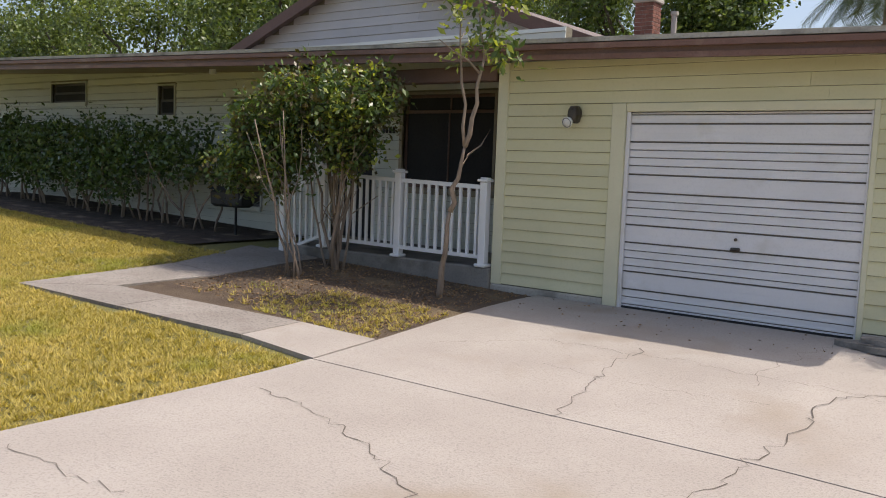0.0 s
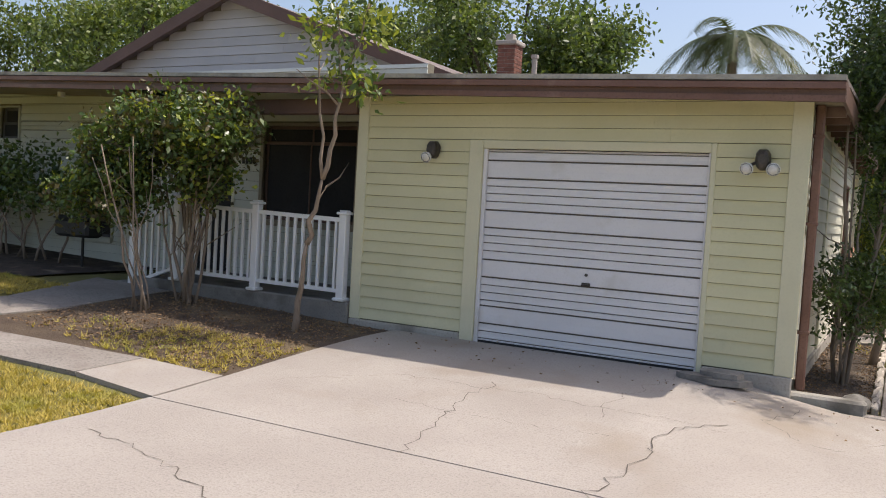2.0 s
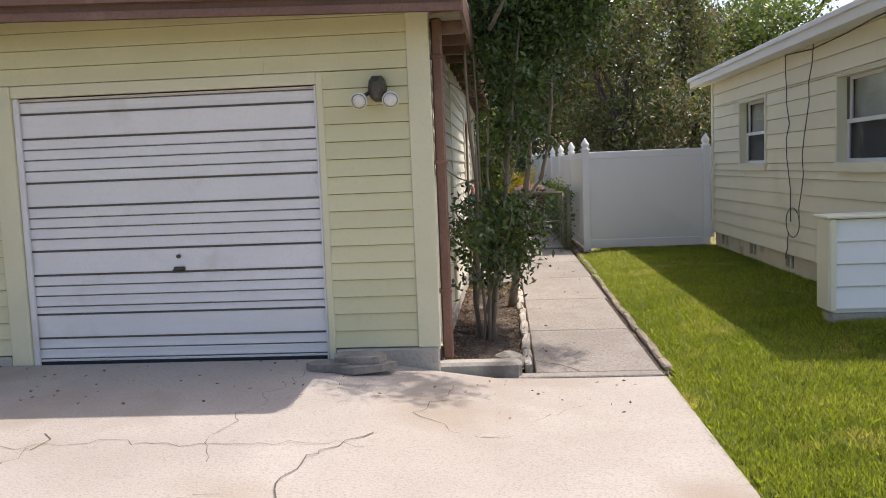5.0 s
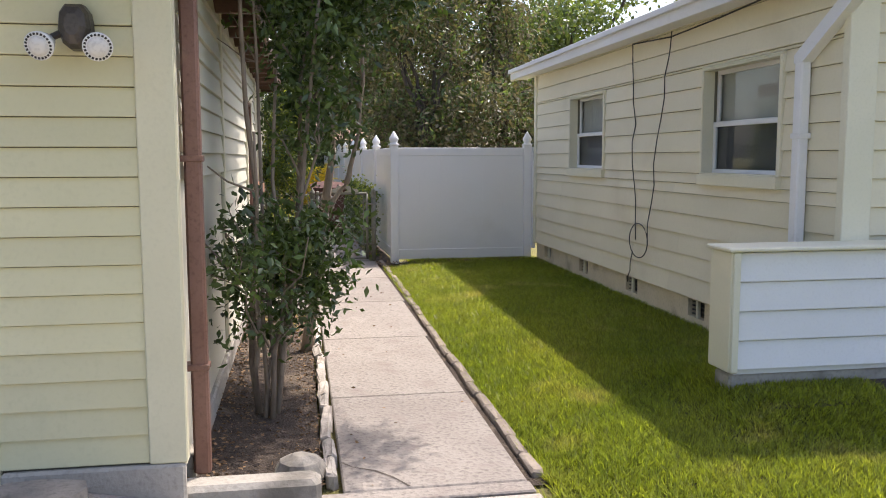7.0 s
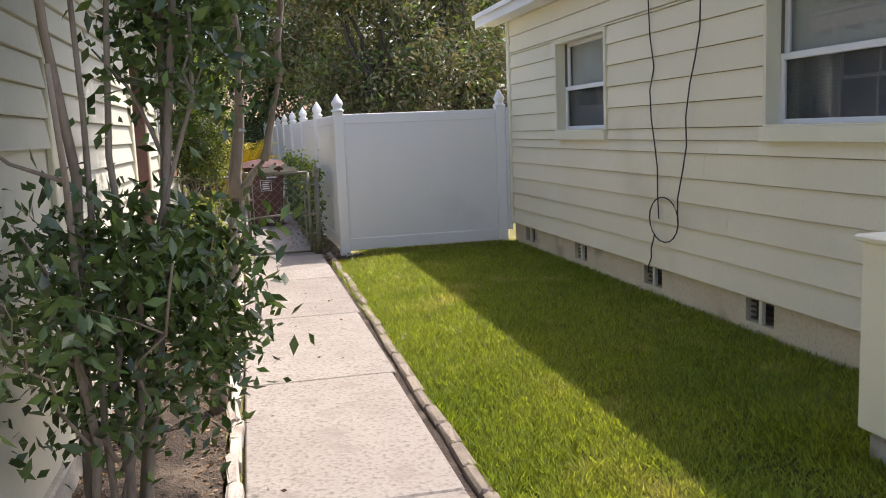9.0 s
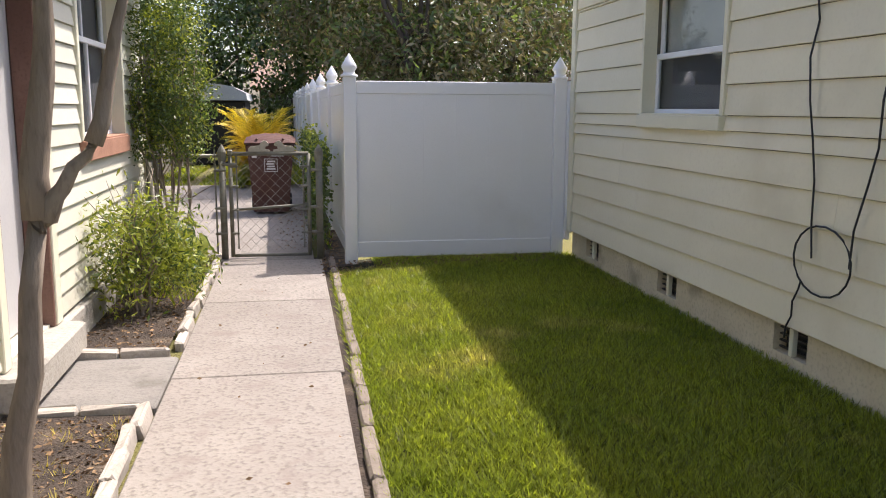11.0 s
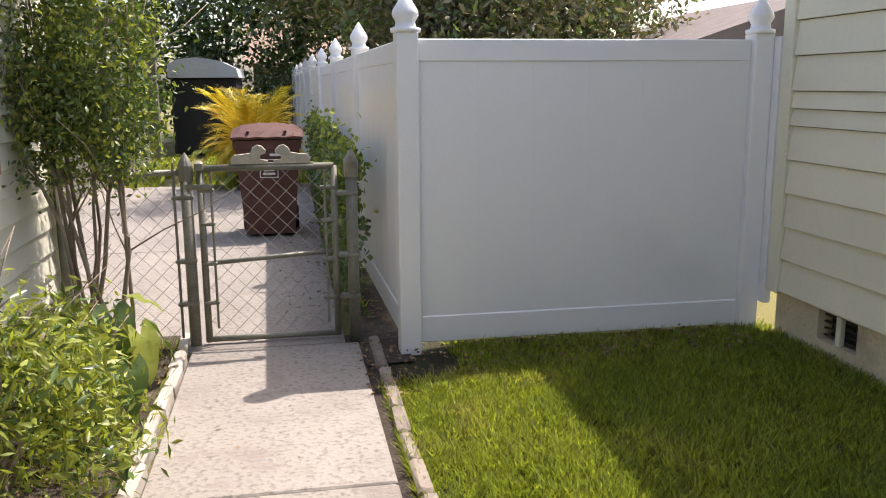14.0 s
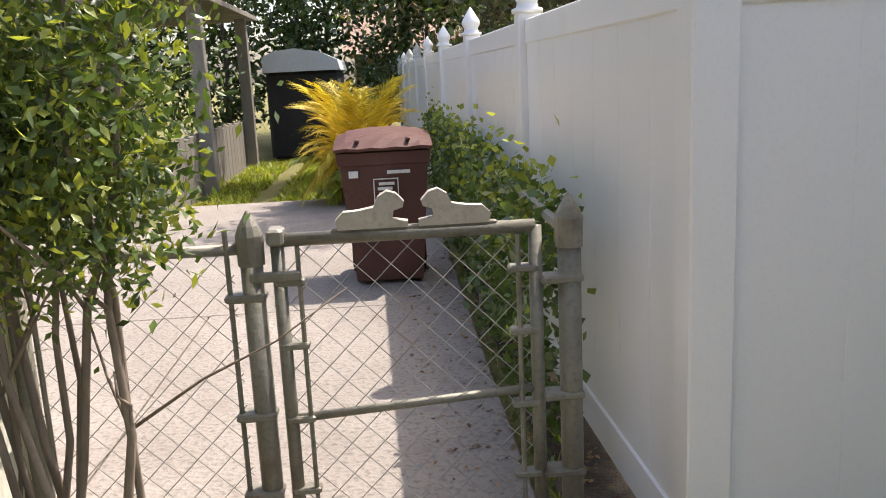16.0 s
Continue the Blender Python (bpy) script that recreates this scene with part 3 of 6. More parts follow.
for top, nxt in zip(FLATS, FLATS[1:]):
    # one section: a flat band, three ribs, a ribbed foot; deep joints beside the band and shallow ones between the ribs
    y = GY + 0.03
    cuts = [(top, 0.007, 0.026), (top - 0.19, 0.007, 0.024), (top - 0.275, 0.005, 0.013), (top - 0.355, 0.005, 0.013), (top - 0.44, 0.005, 0.014), (nxt, 0.007, 0.026)]
    lo_z, hi_z = DOOR[2] + 0.015, DOOR[3] - 0.004
    prof = []
    for (za, ha, da), (zb, hb, db) in zip(cuts, cuts[1:]):
        a, b = min(hi_z, za - ha), max(lo_z, zb + hb)
        if a - b < 0.02:
            continue
        prof += [(y + da, min(hi_z, a + 0.006)), (y - 0.004, a - 0.004), (y - 0.001, (a + b) / 2), (y - 0.004, b + 0.004), (y + db, max(lo_z, b - 0.006))]
    # dark strips put groove shade and dirt into the joints as colour
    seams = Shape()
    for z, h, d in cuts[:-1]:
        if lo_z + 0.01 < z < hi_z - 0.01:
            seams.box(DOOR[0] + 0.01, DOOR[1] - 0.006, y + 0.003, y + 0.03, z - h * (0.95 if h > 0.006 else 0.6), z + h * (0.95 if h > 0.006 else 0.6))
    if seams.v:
        part("seam", seams, M_CRACK, gdoor, "dark strips for the shade and dirt between door ribs")
    prof = [(y + 0.031, prof[0][1])] + prof + [(y + 0.031, prof[-1][1])]
    part("door_panel", Shape().prism(prof, "x", DOOR[0] + 0.008, DOOR[1] - 0.004), M_DOORPANEL, gdoor)
for x0, x1 in ((DOOR[0] + 0.002, DOOR[0] + 0.045), (DOOR[1] - 0.022, DOOR[1] - 0.002)):
    part("door_stop", Shape().soft(x0, x1, GY - 0.012, GY + 0.022, DOOR[2] - 0.01, DOOR[3] - 0.002, 0.005), M_DOORPANEL, gdoor)
# black sheet takes the place of the shadow behind the panels
part("backing", Shape().box(DOOR[0] - 0.02, DOOR[1] + 0.02, GY + 0.062, GY + 0.075, DOOR[2] - 0.05, DOOR[3] + 0.02), M_BLACK, gdoor, "black sheet for the shadow gap behind the panels")
hd = Shape().soft(-2.69, -2.6, GY + 0.005, GY + 0.03, 0.655, 0.69, 0.006).tube([(-2.645, GY + 0.02, 0.67), (-2.645, GY - 0.03, 0.67)], 0.012)
hd.tube([(-2.68, GY - 0.03, 0.665), (-2.61, GY - 0.03, 0.675)], 0.01)
part("handle", hd, M_BRONZE, gdoor, "small dark metal pull handle")
part("lock", Shape().tube([(-2.645, GY + 0.02, 0.77), (-2.645, GY + 0.002, 0.77)], 0.016, seg=10), M_BRONZE, gdoor)
part("weather_strip", Shape().soft(DOOR[0] + 0.01, DOOR[1] - 0.01, GY + 0.02, GY + 0.05, DOOR[2] - 0.02, DOOR[2] + 0.022, 0.006), M_RUBBER, gdoor)


def flood_lamp(x, z, heads):
    lamp = thing("flood_lamp", "dark metal twin floodlight with white ringed lenses" if heads == 2 else "dark metal floodlight with one pale lens on the siding", "wall lamp", "lamps on the garage front", (x, GY - 0.025, z))
    part("wall_plate", Shape().lathe([(0.065, 0.0), (0.065, 0.012), (0.05, 0.024)], 0, 0, 16, Matrix.Translation((0, 0, 0.06)) @ pose(0, 0, 0, 90, 0, 0)), M_BRONZE, lamp, shade=True)
    hood = [(-0.035, 0.135), (0.035, 0.135), (0.06, 0.10), (0.068, 0.03), (0.05, -0.03), (0.02, -0.055), (-0.02, -0.055), (-0.05, -0.03), (-0.068, 0.03), (-0.06, 0.10)]
    s = Shape()
    k = len(hood)
    for d, f in ((-0.012, 1.0), (-0.075, 0.98), (-0.11, 0.8), (-0.125, 0.45)):
        s.v += [(a * f, d, 0.045 + (b - 0.045) * f) for a, b in hood]
    s.f = [tuple(range(k)), tuple(range(4 * k - 1, 3 * k - 1, -1))] + [(r * k + i, r * k + k + i, r * k + k + (i + 1) % k, r * k + (i + 1) % k) for r in range(3) for i in range(k)]
    part("sensor_housing", s, M_BRONZE, lamp)
    for dx in ((-0.115, 0.1) if heads == 2 else (-0.03,)):
        d = Vector((dx * 1.3, -0.8, -0.3)).normalized()
        m = Matrix.Translation((dx, -0.11, -0.035)) @ d.to_track_quat("Z", "Y").to_matrix().to_4x4()
        part("knuckle", Shape().tube([(dx * 0.4, -0.06, 0.02), (dx * 0.95, -0.10, -0.02)], 0.015, seg=8), M_BRONZE, lamp)
        hd = part("lamp_head", Shape().lathe([(0.018, -0.07), (0.03, -0.045), (0.046, 0.0), (0.059, 0.035), (0.061, 0.05), (0.055, 0.052)], 0, 0, 20, m), M_LENS, lamp, "white flared lamp head", shade=True)
        part("lens", Shape().lathe([(0.043, 0.051), (0.041, 0.058), (0.03, 0.066), (0.012, 0.07)], 0, 0, 18, m), M_LABEL, hd, "pale round lens", shade=True)
        dots = Shape()
        for q in range(22):
            a = 2 * math.pi * q / 22
            dots.box(-0.0045, 0.0045, -0.0045, 0.0045, 0.0, 0.0035, m @ Matrix.Translation((0.051 * math.cos(a), 0.051 * math.sin(a), 0.0505)) @ pose(0, 0, 0, 0, 0, math.degrees(a)))
        part("vent_ring", dots, M_BLACK, hd, "ring of dark slots")


flood_lamp(-1.02, 1.93, 2)
flood_lamp(-4.46, 1.96, 1)

# side wall with plain panel, siding, door and window
SDOOR = (14.75, 15.62, 0.0, 2.03)
SWIN = (16.6, 18.1, 1.06, 2.3)
gar_side = wall("wall_garage_side", "y", GX - 0.16, GX, GY + 0.17, 19.2, -0.02, 2.6, [SDOOR, SWIN], M_SIDESID, "cream painted side wall of the garage, dappled by leaves")
siding(gar_side, "y", GX, 1, 12.0, 19.2, 0.0, 2.6, 0.131, [(SDOOR[0] - 0.1, SDOOR[1] + 0.12, -0.1, 2.15), (SWIN[0] - 0.05, SWIN[1] + 0.05, SWIN[2] - 0.14, SWIN[3] + 0.06)], M_SIDESID)
siding(gar_side, "y", GX, 1, GY + 0.26, 11.9, 1.31, 2.6, 0.131, [], M_SIDESID)
part("corner_board", Shape().soft(GX - 0.02, GX + 0.02, GY + 0.0, GY + 0.13, -0.01, 2.6, 0.006), M_CREAMTRIM, gar_side)
part("corner_board", Shape().soft(GX, GX + 0.035, 19.06, 19.2, -0.01, 2.6, 0.006), M_CREAMTRIM, gar_side)
part("panel_batten", Shape().soft(GX, GX + 0.03, 11.9, 12.0, -0.01, 2.6, 0.006), M_CREAMTRIM, gar_side)
sd = thing("door_side", "white side door in a brown wooden frame", "door", kind="structure")
# the leaf's grey is tree shade put into its paint colour
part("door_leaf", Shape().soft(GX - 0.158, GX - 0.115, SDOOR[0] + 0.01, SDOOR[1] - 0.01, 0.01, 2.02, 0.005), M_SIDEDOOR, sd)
for y0, y1, c0, c1 in ((SDOOR[0] + 0.001, SDOOR[0] + 0.035, SDOOR[0] - 0.1, SDOOR[0]), (SDOOR[1] - 0.035, SDOOR[1] - 0.001, SDOOR[1], SDOOR[1] + 0.12)):
    part("jamb", Shape().soft(GX - 0.112, GX + 0.03, y0, y1, -0.015, 2.029, 0.006), M_BROWNPOST, sd, "brown wooden jamb")
    part("casing", Shape().soft(GX - 0.01, GX + 0.04, c0, c1, -0.015, 2.14, 0.006), M_CREAMTRIM, sd)
part("head_jamb", Shape().soft(GX - 0.112, GX + 0.03, SDOOR[0] + 0.036, SDOOR[1] - 0.036, 1.995, 2.029, 0.006), M_BROWNPOST, sd)
part("head_casing", Shape().soft(GX - 0.01, GX + 0.04, SDOOR[0], SDOOR[1], 2.031, 2.14, 0.006), M_CREAMTRIM, sd)
part("knob", Shape().lathe([(0.012, 0), (0.012, 0.03), (0.028, 0.04), (0.028, 0.06), (0.01, 0.07)], 0, 0, 10, Matrix.Translation((GX - 0.115, 14.86, 0.98)) @ pose(0, 0, 0, 0, 90, 0)), M_BRONZE, sd)
solid("door_sill", Shape().soft(GX - 0.1, GX + 0.17, 14.55, 15.75, -0.2, -0.018, 0.015), M_OLDCONC, "pale concrete sill under the side door", "door sill", kind="structure")


def window(name, label, axis, plane, out, a0, a1, z0, z1, trim, sash_mat, trim_mat, upper, lower, mullions=1, sill_mat=None, mid=0.5, trim_w=0.1, glazing=None, inset=0.0, sill_h=0.09):
    """A sash window in a wall opening: trim, sill, sashes, panes and what hangs behind the glass."""
    ob = thing(name, label, "window", kind="structure")

    def bx(a, b, d0, d1, c0, c1, e=0.005):
        d0, d1 = sorted((plane + out * d0, plane + out * d1))
        return Shape().soft(a, b, d0, d1, c0, c1, e) if axis == "x" else Shape().soft(d0, d1, a, b, c0, c1, e)
    if trim:
        for a, b, c, d in ((a0 - trim_w, a0, z0, z1), (a1, a1 + trim_w * 0.7, z0, z1), (a0 - trim_w, a1 + trim_w * 0.7, z1, z1 + trim_w * 0.6)):
            part("trim", bx(a, b, -0.03, 0.04, c, d), trim_mat, ob)
        part("window_sill", bx(a0 - trim_w, a1 + trim_w * 0.7, -0.06, 0.065, z0 - sill_h, z0), sill_mat or trim_mat, ob)
    if inset:
        for a, b, c, d in ((a0 + 0.001, a0 + 0.014, z0, z1), (a1 - 0.014, a1 - 0.001, z0, z1), (a0 + 0.015, a1 - 0.015, z1 - 0.014, z1 - 0.001)):
            part("reveal", bx(a, b, -0.029 - inset, 0.038, c, d, 0.002), trim_mat, ob)
        part("inner_sill", bx(a0 + 0.015, a1 - 0.015, -0.029 - inset, 0.06, z0 + 0.001, z0 + 0.012, 0.002), sill_mat or trim_mat, ob)
    zm = z0 + (z1 - z0) * mid
    for c0, c1, dep, fill in ((z0, zm + 0.02, -0.06 - inset, lower), (zm - 0.02, z1, -0.09 - inset, upper)):
        t = 0.045
        sash = part("sash", bx(a0, a0 + t, dep, dep + 0.03, c0, c1), sash_mat, ob)
        part("stile", bx(a1 - t, a1, dep, dep + 0.03, c0, c1), sash_mat, sash)
        part("rail", bx(a0 + t, a1 - t, dep, dep + 0.03, c0, c0 + t), sash_mat, sash)
        part("rail", bx(a0 + t, a1 - t, dep, dep + 0.03, c1 - t, c1), sash_mat, sash)
        for q in range(1, mullions):
            a = a0 + (a1 - a0) * q / mullions
            part("mullion", bx(a - 0.014, a + 0.014, dep, dep + 0.03, c0 + t, c1 - t), sash_mat, sash)
        pane = part("pane", bx(a0 + t, a1 - t, dep + 0.012, dep + 0.016, c0 + t, c1 - t, 0.001), glazing or M_GLASS, ob)
        pane.visible_shadow = False
        part("blind", bx(a0 + 0.005, a1 - 0.005, dep - 0.03, dep - 0.022, c0, c1, 0.001), fill, ob)
    return ob


window("window_garage_side", "dusty sash window with terracotta sill in the side wall", "y", GX, 1, *SWIN, True, M_WHITE, M_CREAMTRIM, M_SCREEN, M_SCREEN, 2, M_REDSILL, 0.6, 0.05, None, 0.04, 0.14)

down = thing("downspout", "brown metal downspout strapped to the garage corner", "downspout")
part("pipe", Shape().soft(GX + 0.03, GX + 0.11, GY + 0.16, GY + 0.24, -0.12, 2.5, 0.012), M_BROWNPOST, down)
for z in (0.4, 1.4, 2.2):
    part("strap", Shape().soft(GX + 0.0, GX + 0.118, GY + 0.152, GY + 0.248, z, z + 0.03, 0.004), M_BROWNPOST, down)

# main front wall behind porch and hedge
RISE = 0.035
PY = 11.0
PWIN = (-8.2, -6.55, 1.05, 2.42)
WINS = [(-18.4, -17.0, 2.45, 2.86, M_DARKROOM), (-14.42, -13.9, 2.16, 2.72, M_DARKROOM), (-12.2, -11.4, 0.55, 2.4, M_DARKROOM)]
FDOOR = (-9.7, -8.8, 0.2, 2.25)
holes = [PWIN, FDOOR] + [q[:4] for q in WINS]
hfront = wall("wall_house_front", "x", PY + 0.16, PY, -24.0, -5.5, -0.1, 3.25, holes, M_WALLCORE, "pale grey-green lapped siding on the house front")
siding(hfront, "x", PY, -1, -24.0, -5.5, 0.0, 3.25, 0.145, [(h[0] - 0.06, h[1] + 0.06, h[2] - 0.06, h[3] + 0.06) for h in holes], M_GREYSID)
wall("wall_porch_side", "y", -5.5, -5.36, GY + 0.161, PY, 0.0, 2.6, [], M_SIDING, "sage siding return wall of the porch")
# opaque near-black panes stand for dark screens and unlit rooms behind
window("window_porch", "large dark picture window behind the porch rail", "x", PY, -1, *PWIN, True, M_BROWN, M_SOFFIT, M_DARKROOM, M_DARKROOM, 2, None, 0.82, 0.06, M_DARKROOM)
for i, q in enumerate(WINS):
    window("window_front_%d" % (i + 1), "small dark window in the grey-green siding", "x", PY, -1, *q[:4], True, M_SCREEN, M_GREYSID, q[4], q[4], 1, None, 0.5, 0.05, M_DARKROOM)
# the leaf's near-black colour stands for porch shade
fd = thing("door_front", "front door coloured near-black for the shade of the porch", "door", kind="structure")
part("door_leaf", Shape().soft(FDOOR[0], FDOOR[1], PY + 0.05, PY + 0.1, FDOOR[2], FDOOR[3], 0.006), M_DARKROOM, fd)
part("jamb", Shape().soft(FDOOR[0] - 0.06, FDOOR[0], PY - 0.03, PY + 0.1, FDOOR[2], FDOOR[3] + 0.06, 0.006), M_CREAMTRIM, fd)
part("jamb", Shape().soft(FDOOR[1], FDOOR[1] + 0.06, PY - 0.03, PY + 0.1, FDOOR[2], FDOOR[3] + 0.06, 0.006), M_CREAMTRIM, fd)
num = thing("house_number", "small dark house number plate on pale wall", "house number", at=(-8.6, PY - 0.03, 1.85))
for i in range(4):
    part("numeral", Shape().soft(i * 0.07, i * 0.07 + 0.045, -0.012, 0.0, 0, 0.1, 0.003), M_BLACK, num)
plamp = thing("porch_lamp", "dark lantern on the porch wall", "wall lamp", at=(-8.5, PY - 0.03, 2.1))
part("bracket", Shape().soft(-0.03, 0.03, -0.06, 0, 0.1, 0.2, 0.008), M_BRONZE, plamp)
part("lantern", Shape().lathe([(0.03, -0.05), (0.07, 0.0), (0.08, 0.17), (0.05, 0.22), (0.015, 0.25)], 0, -0.1, 8), M_BRONZE, plamp)

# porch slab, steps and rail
# darker concrete colour holds the shade under the railing
solid("porch_floor", Shape().soft(-9.1, -5.36 - 0.145, 9.42, PY - 0.02, -0.25, 0.2, 0.02), M_PAD, "weathered concrete porch slab coloured dark for its shade", "porch floor", kind="structure")
steps = thing("porch_steps", "concrete steps up to the porch in its shade-dark colour", "steps", kind="structure")
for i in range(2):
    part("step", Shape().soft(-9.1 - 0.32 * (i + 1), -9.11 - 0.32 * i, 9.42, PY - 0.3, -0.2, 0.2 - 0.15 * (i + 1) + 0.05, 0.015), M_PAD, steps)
RY = 9.46


def rail_post(x, z0, z1):
    ob = thing("railing_post", "white square porch post with a flat cap", "railing post", "porch railing posts", (x, RY, z0))
    h = z1 - z0
    part("post_shaft", Shape().soft(-0.05, 0.05, -0.05, 0.05, 0, h - 0.05, 0.008), M_WHITE, ob)
    part("post_cap", Shape().soft(-0.075, 0.075, -0.075, 0.075, h - 0.052, h - 0.02, 0.008).soft(-0.055, 0.055, -0.055, 0.055, h - 0.022, h, 0.012), M_WHITE, ob)
    part("post_base", Shape().soft(-0.08, 0.08, -0.08, 0.08, 0, 0.04, 0.01), M_WHITE, ob)


rail_post(-5.62, 0.2, 1.27)
rail_post(-6.95, 0.2, 1.33)
rail_post(-8.3, 0.2, 1.36)
rail_post(-9.12, 0.0, 1.0)


def railing(x0, x1, zt0, zt1, zb0, zb1):
    ob = thing("porch_railing", "white picket railing panel on the porch edge", "railing", "porch railing panels")
    for za, zb, hh in ((zt0, zt1, 0.05), (zb0, zb1, 0.045)):
        s = Shape()
        s.add([(x0, RY - 0.03, za - hh), (x0, RY + 0.03, za - hh), (x0, RY + 0.03, za), (x0, RY - 0.03, za), (x1, RY - 0.03, zb - hh), (x1, RY + 0.03, zb - hh), (x1, RY + 0.03, zb), (x1, RY - 0.03, zb)],
              [(0, 1, 2, 3), (7, 6, 5, 4), (0, 4, 5, 1), (1, 5, 6, 2), (2, 6, 7, 3), (3, 7, 4, 0)])
        part("rail", s, M_WHITE, ob)
    k = max(3, int(abs(x1 - x0) / 0.112))
    for i in range(k):
        f = (i + 0.5) / k
        x = x0 + (x1 - x0) * f
        part("baluster", Shape().soft(x - 0.018, x + 0.018, RY - 0.018, RY + 0.018, zb0 + (zb1 - zb0) * f - 0.005, zt0 + (zt1 - zt0) * f - 0.045, 0.003), M_WHITE, ob)


railing(-5.67, -6.9, 1.18, 1.21, 0.34, 0.35)
railing(-7.0, -8.25, 1.21, 1.25, 0.35, 0.36)
railing(-8.35, -9.07, 1.24, 0.96, 0.38, 0.12)

# roofs
roof = thing("roof_garage", "low brown-edged roof over garage, porch and house front", "roof", kind="structure")


def eave(x):
    return 2.63 + 0.024 * max(0.0, -x - 0.36) ** 1.06


XS = [-24.0, -16, -10, -5.4, -0.36]
s = Shape()
for x0, x1 in zip(XS, XS[1:]):
    a, b = eave(x0), eave(x1)
    y0, y1, up = 9.08, 13.1, 0.16
    pts = [(x0, y0, a - 0.02), (x1, y0, b - 0.02), (x1, y1, b + up), (x0, y1, a + up)]
    s.add(pts + [(x, y, z + 0.04) for x, y, z in pts], [(3, 2, 1, 0), (4, 5, 6, 7), (0, 1, 5, 4), (2, 3, 7, 6), (1, 2, 6, 5), (3, 0, 4, 7)])
s.add([(-6.0, 13.1, 2.93), (-0.36, 13.1, 2.79), (-0.36, 19.4, 2.66), (-6.0, 19.4, 2.66), (-6.0, 13.1, 2.89), (-0.36, 13.1, 2.75), (-0.36, 19.4, 2.62), (-6.0, 19.4, 2.62)],
      [(0, 1, 2, 3), (7, 6, 5, 4), (1, 5, 6, 2), (2, 6, 7, 3), (0, 4, 5, 1)])
part("roof_deck", s, M_ROOF, roof)
for x0, x1 in zip(XS, XS[1:]):
    a, b = eave(x0), eave(x1)
    def strip(d0, d1, z0, z1):
        sh = Shape()
        q = [(x0, 9.08 - d1, a + z0), (x1, 9.08 - d1, b + z0), (x1, 9.08 - d0, b + z0), (x0, 9.08 - d0, a + z0)]
        sh.add(q + [(x, y, z + z1 - z0) for x, y, z in q], [(3, 2, 1, 0), (4, 5, 6, 7), (0, 1, 5, 4), (1, 2, 6, 5), (2, 3, 7, 6), (3, 0, 4, 7)])
        return sh
    part("fascia_board", strip(-0.03, 0.005, -0.19, -0.022), M_BROWN, roof)
    part("drip_edge", strip(-0.02, 0.045, -0.015, 0.032), M_OLDCONC, roof, "pale metal drip edge")
    part("gutter_lip", strip(0.006, 0.06, -0.085, -0.03), M_BROWNPOST, roof)
    part("lower_fascia", strip(-0.026, 0.022, -0.19, -0.135), M_BROWNPOST, roof)
    sf = Shape()
    ym = GY if x1 > -5.5 else PY
    sf.add([(x0, 9.11, a - 0.1), (x1, 9.11, b - 0.1), (x1, ym, b - 0.06), (x0, ym, a - 0.06)], [(3, 2, 1, 0)])
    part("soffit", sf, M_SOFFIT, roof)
part("side_fascia", Shape().soft(-0.385, -0.355, 9.09, 19.4, 2.44, 2.62, 0.005), M_BROWN, roof)
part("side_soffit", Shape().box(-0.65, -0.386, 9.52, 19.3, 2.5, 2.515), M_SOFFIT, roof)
for y in np.arange(9.8, 19.2, 0.6):
    part("rafter_tail", Shape().soft(-0.65, -0.387, float(y), float(y) + 0.05, 2.4, 2.499, 0.005), M_BROWN, roof)
solid("porch_beam", Shape().soft(-9.2, -5.52, 9.45, 9.6, 2.40, 2.58, 0.01), M_BROWN, "dark brown beam over the porch", "beam", kind="structure")

# gable of the main roof
AP, GL, GR, GYB = (-10.85, 5.0), (-15.3, 3.3), (-5.0, 3.0), 13.1


def gable_span(z):
    l = GL[0] + (AP[0] - GL[0]) * (z - GL[1]) / (AP[1] - GL[1])
    r = GR[0] + (AP[0] - GR[0]) * (z - GR[1]) / (AP[1] - GR[1])
    return (max(l, GL[0]) + 0.1, min(r, GR[0]) - 0.1)


gw = Shape().prism([GL, GR, AP], "y", GYB + 0.01, GYB + 0.15)
gable = solid("wall_gable", gw, M_WALLCORE, "pale grey siding in the roof gable", "wall", kind="structure")
siding(gable, "x", GYB, -1, GL[0], GR[0], 3.1, 4.95, 0.165, [], M_GABLE, gable_span)
mroof = thing("roof_main", "dark shingled gable roof of the house", "roof", kind="structure")
for e in (GL, GR):
    sgn = -1 if e is GL else 1
    ex = (e[0] + sgn * 0.45, e[1] - 0.2)
    part("roof_slope", Shape().prism([AP, ex, (ex[0], ex[1] + 0.08), (AP[0], AP[1] + 0.1)], "y", GYB - 0.3, 21.0), M_ROOF, mroof)
    part("rake_board", Shape().prism([(AP[0], AP[1] - 0.13), (ex[0], ex[1] - 0.12), (ex[0], ex[1] + 0.085), (AP[0], AP[1] + 0.105)], "y", GYB - 0.33, GYB - 0.302), M_BROWN, mroof)
chim = thing("chimney", "red brick chimney with a pale cap", "chimney", at=(-6.45, 15.6, 3.3))
chim.scale = (0.62, 0.62, 0.98)
part("mortar_core", Shape().box(-0.27, 0.27, -0.27, 0.27, -0.8, 1.12), M_MORTAR, chim)
bm1 = Shape().soft(-0.098, 0.098, -0.01, 0.01, 0, 0.062, 0.004).mesh("brick", M_BRICK)
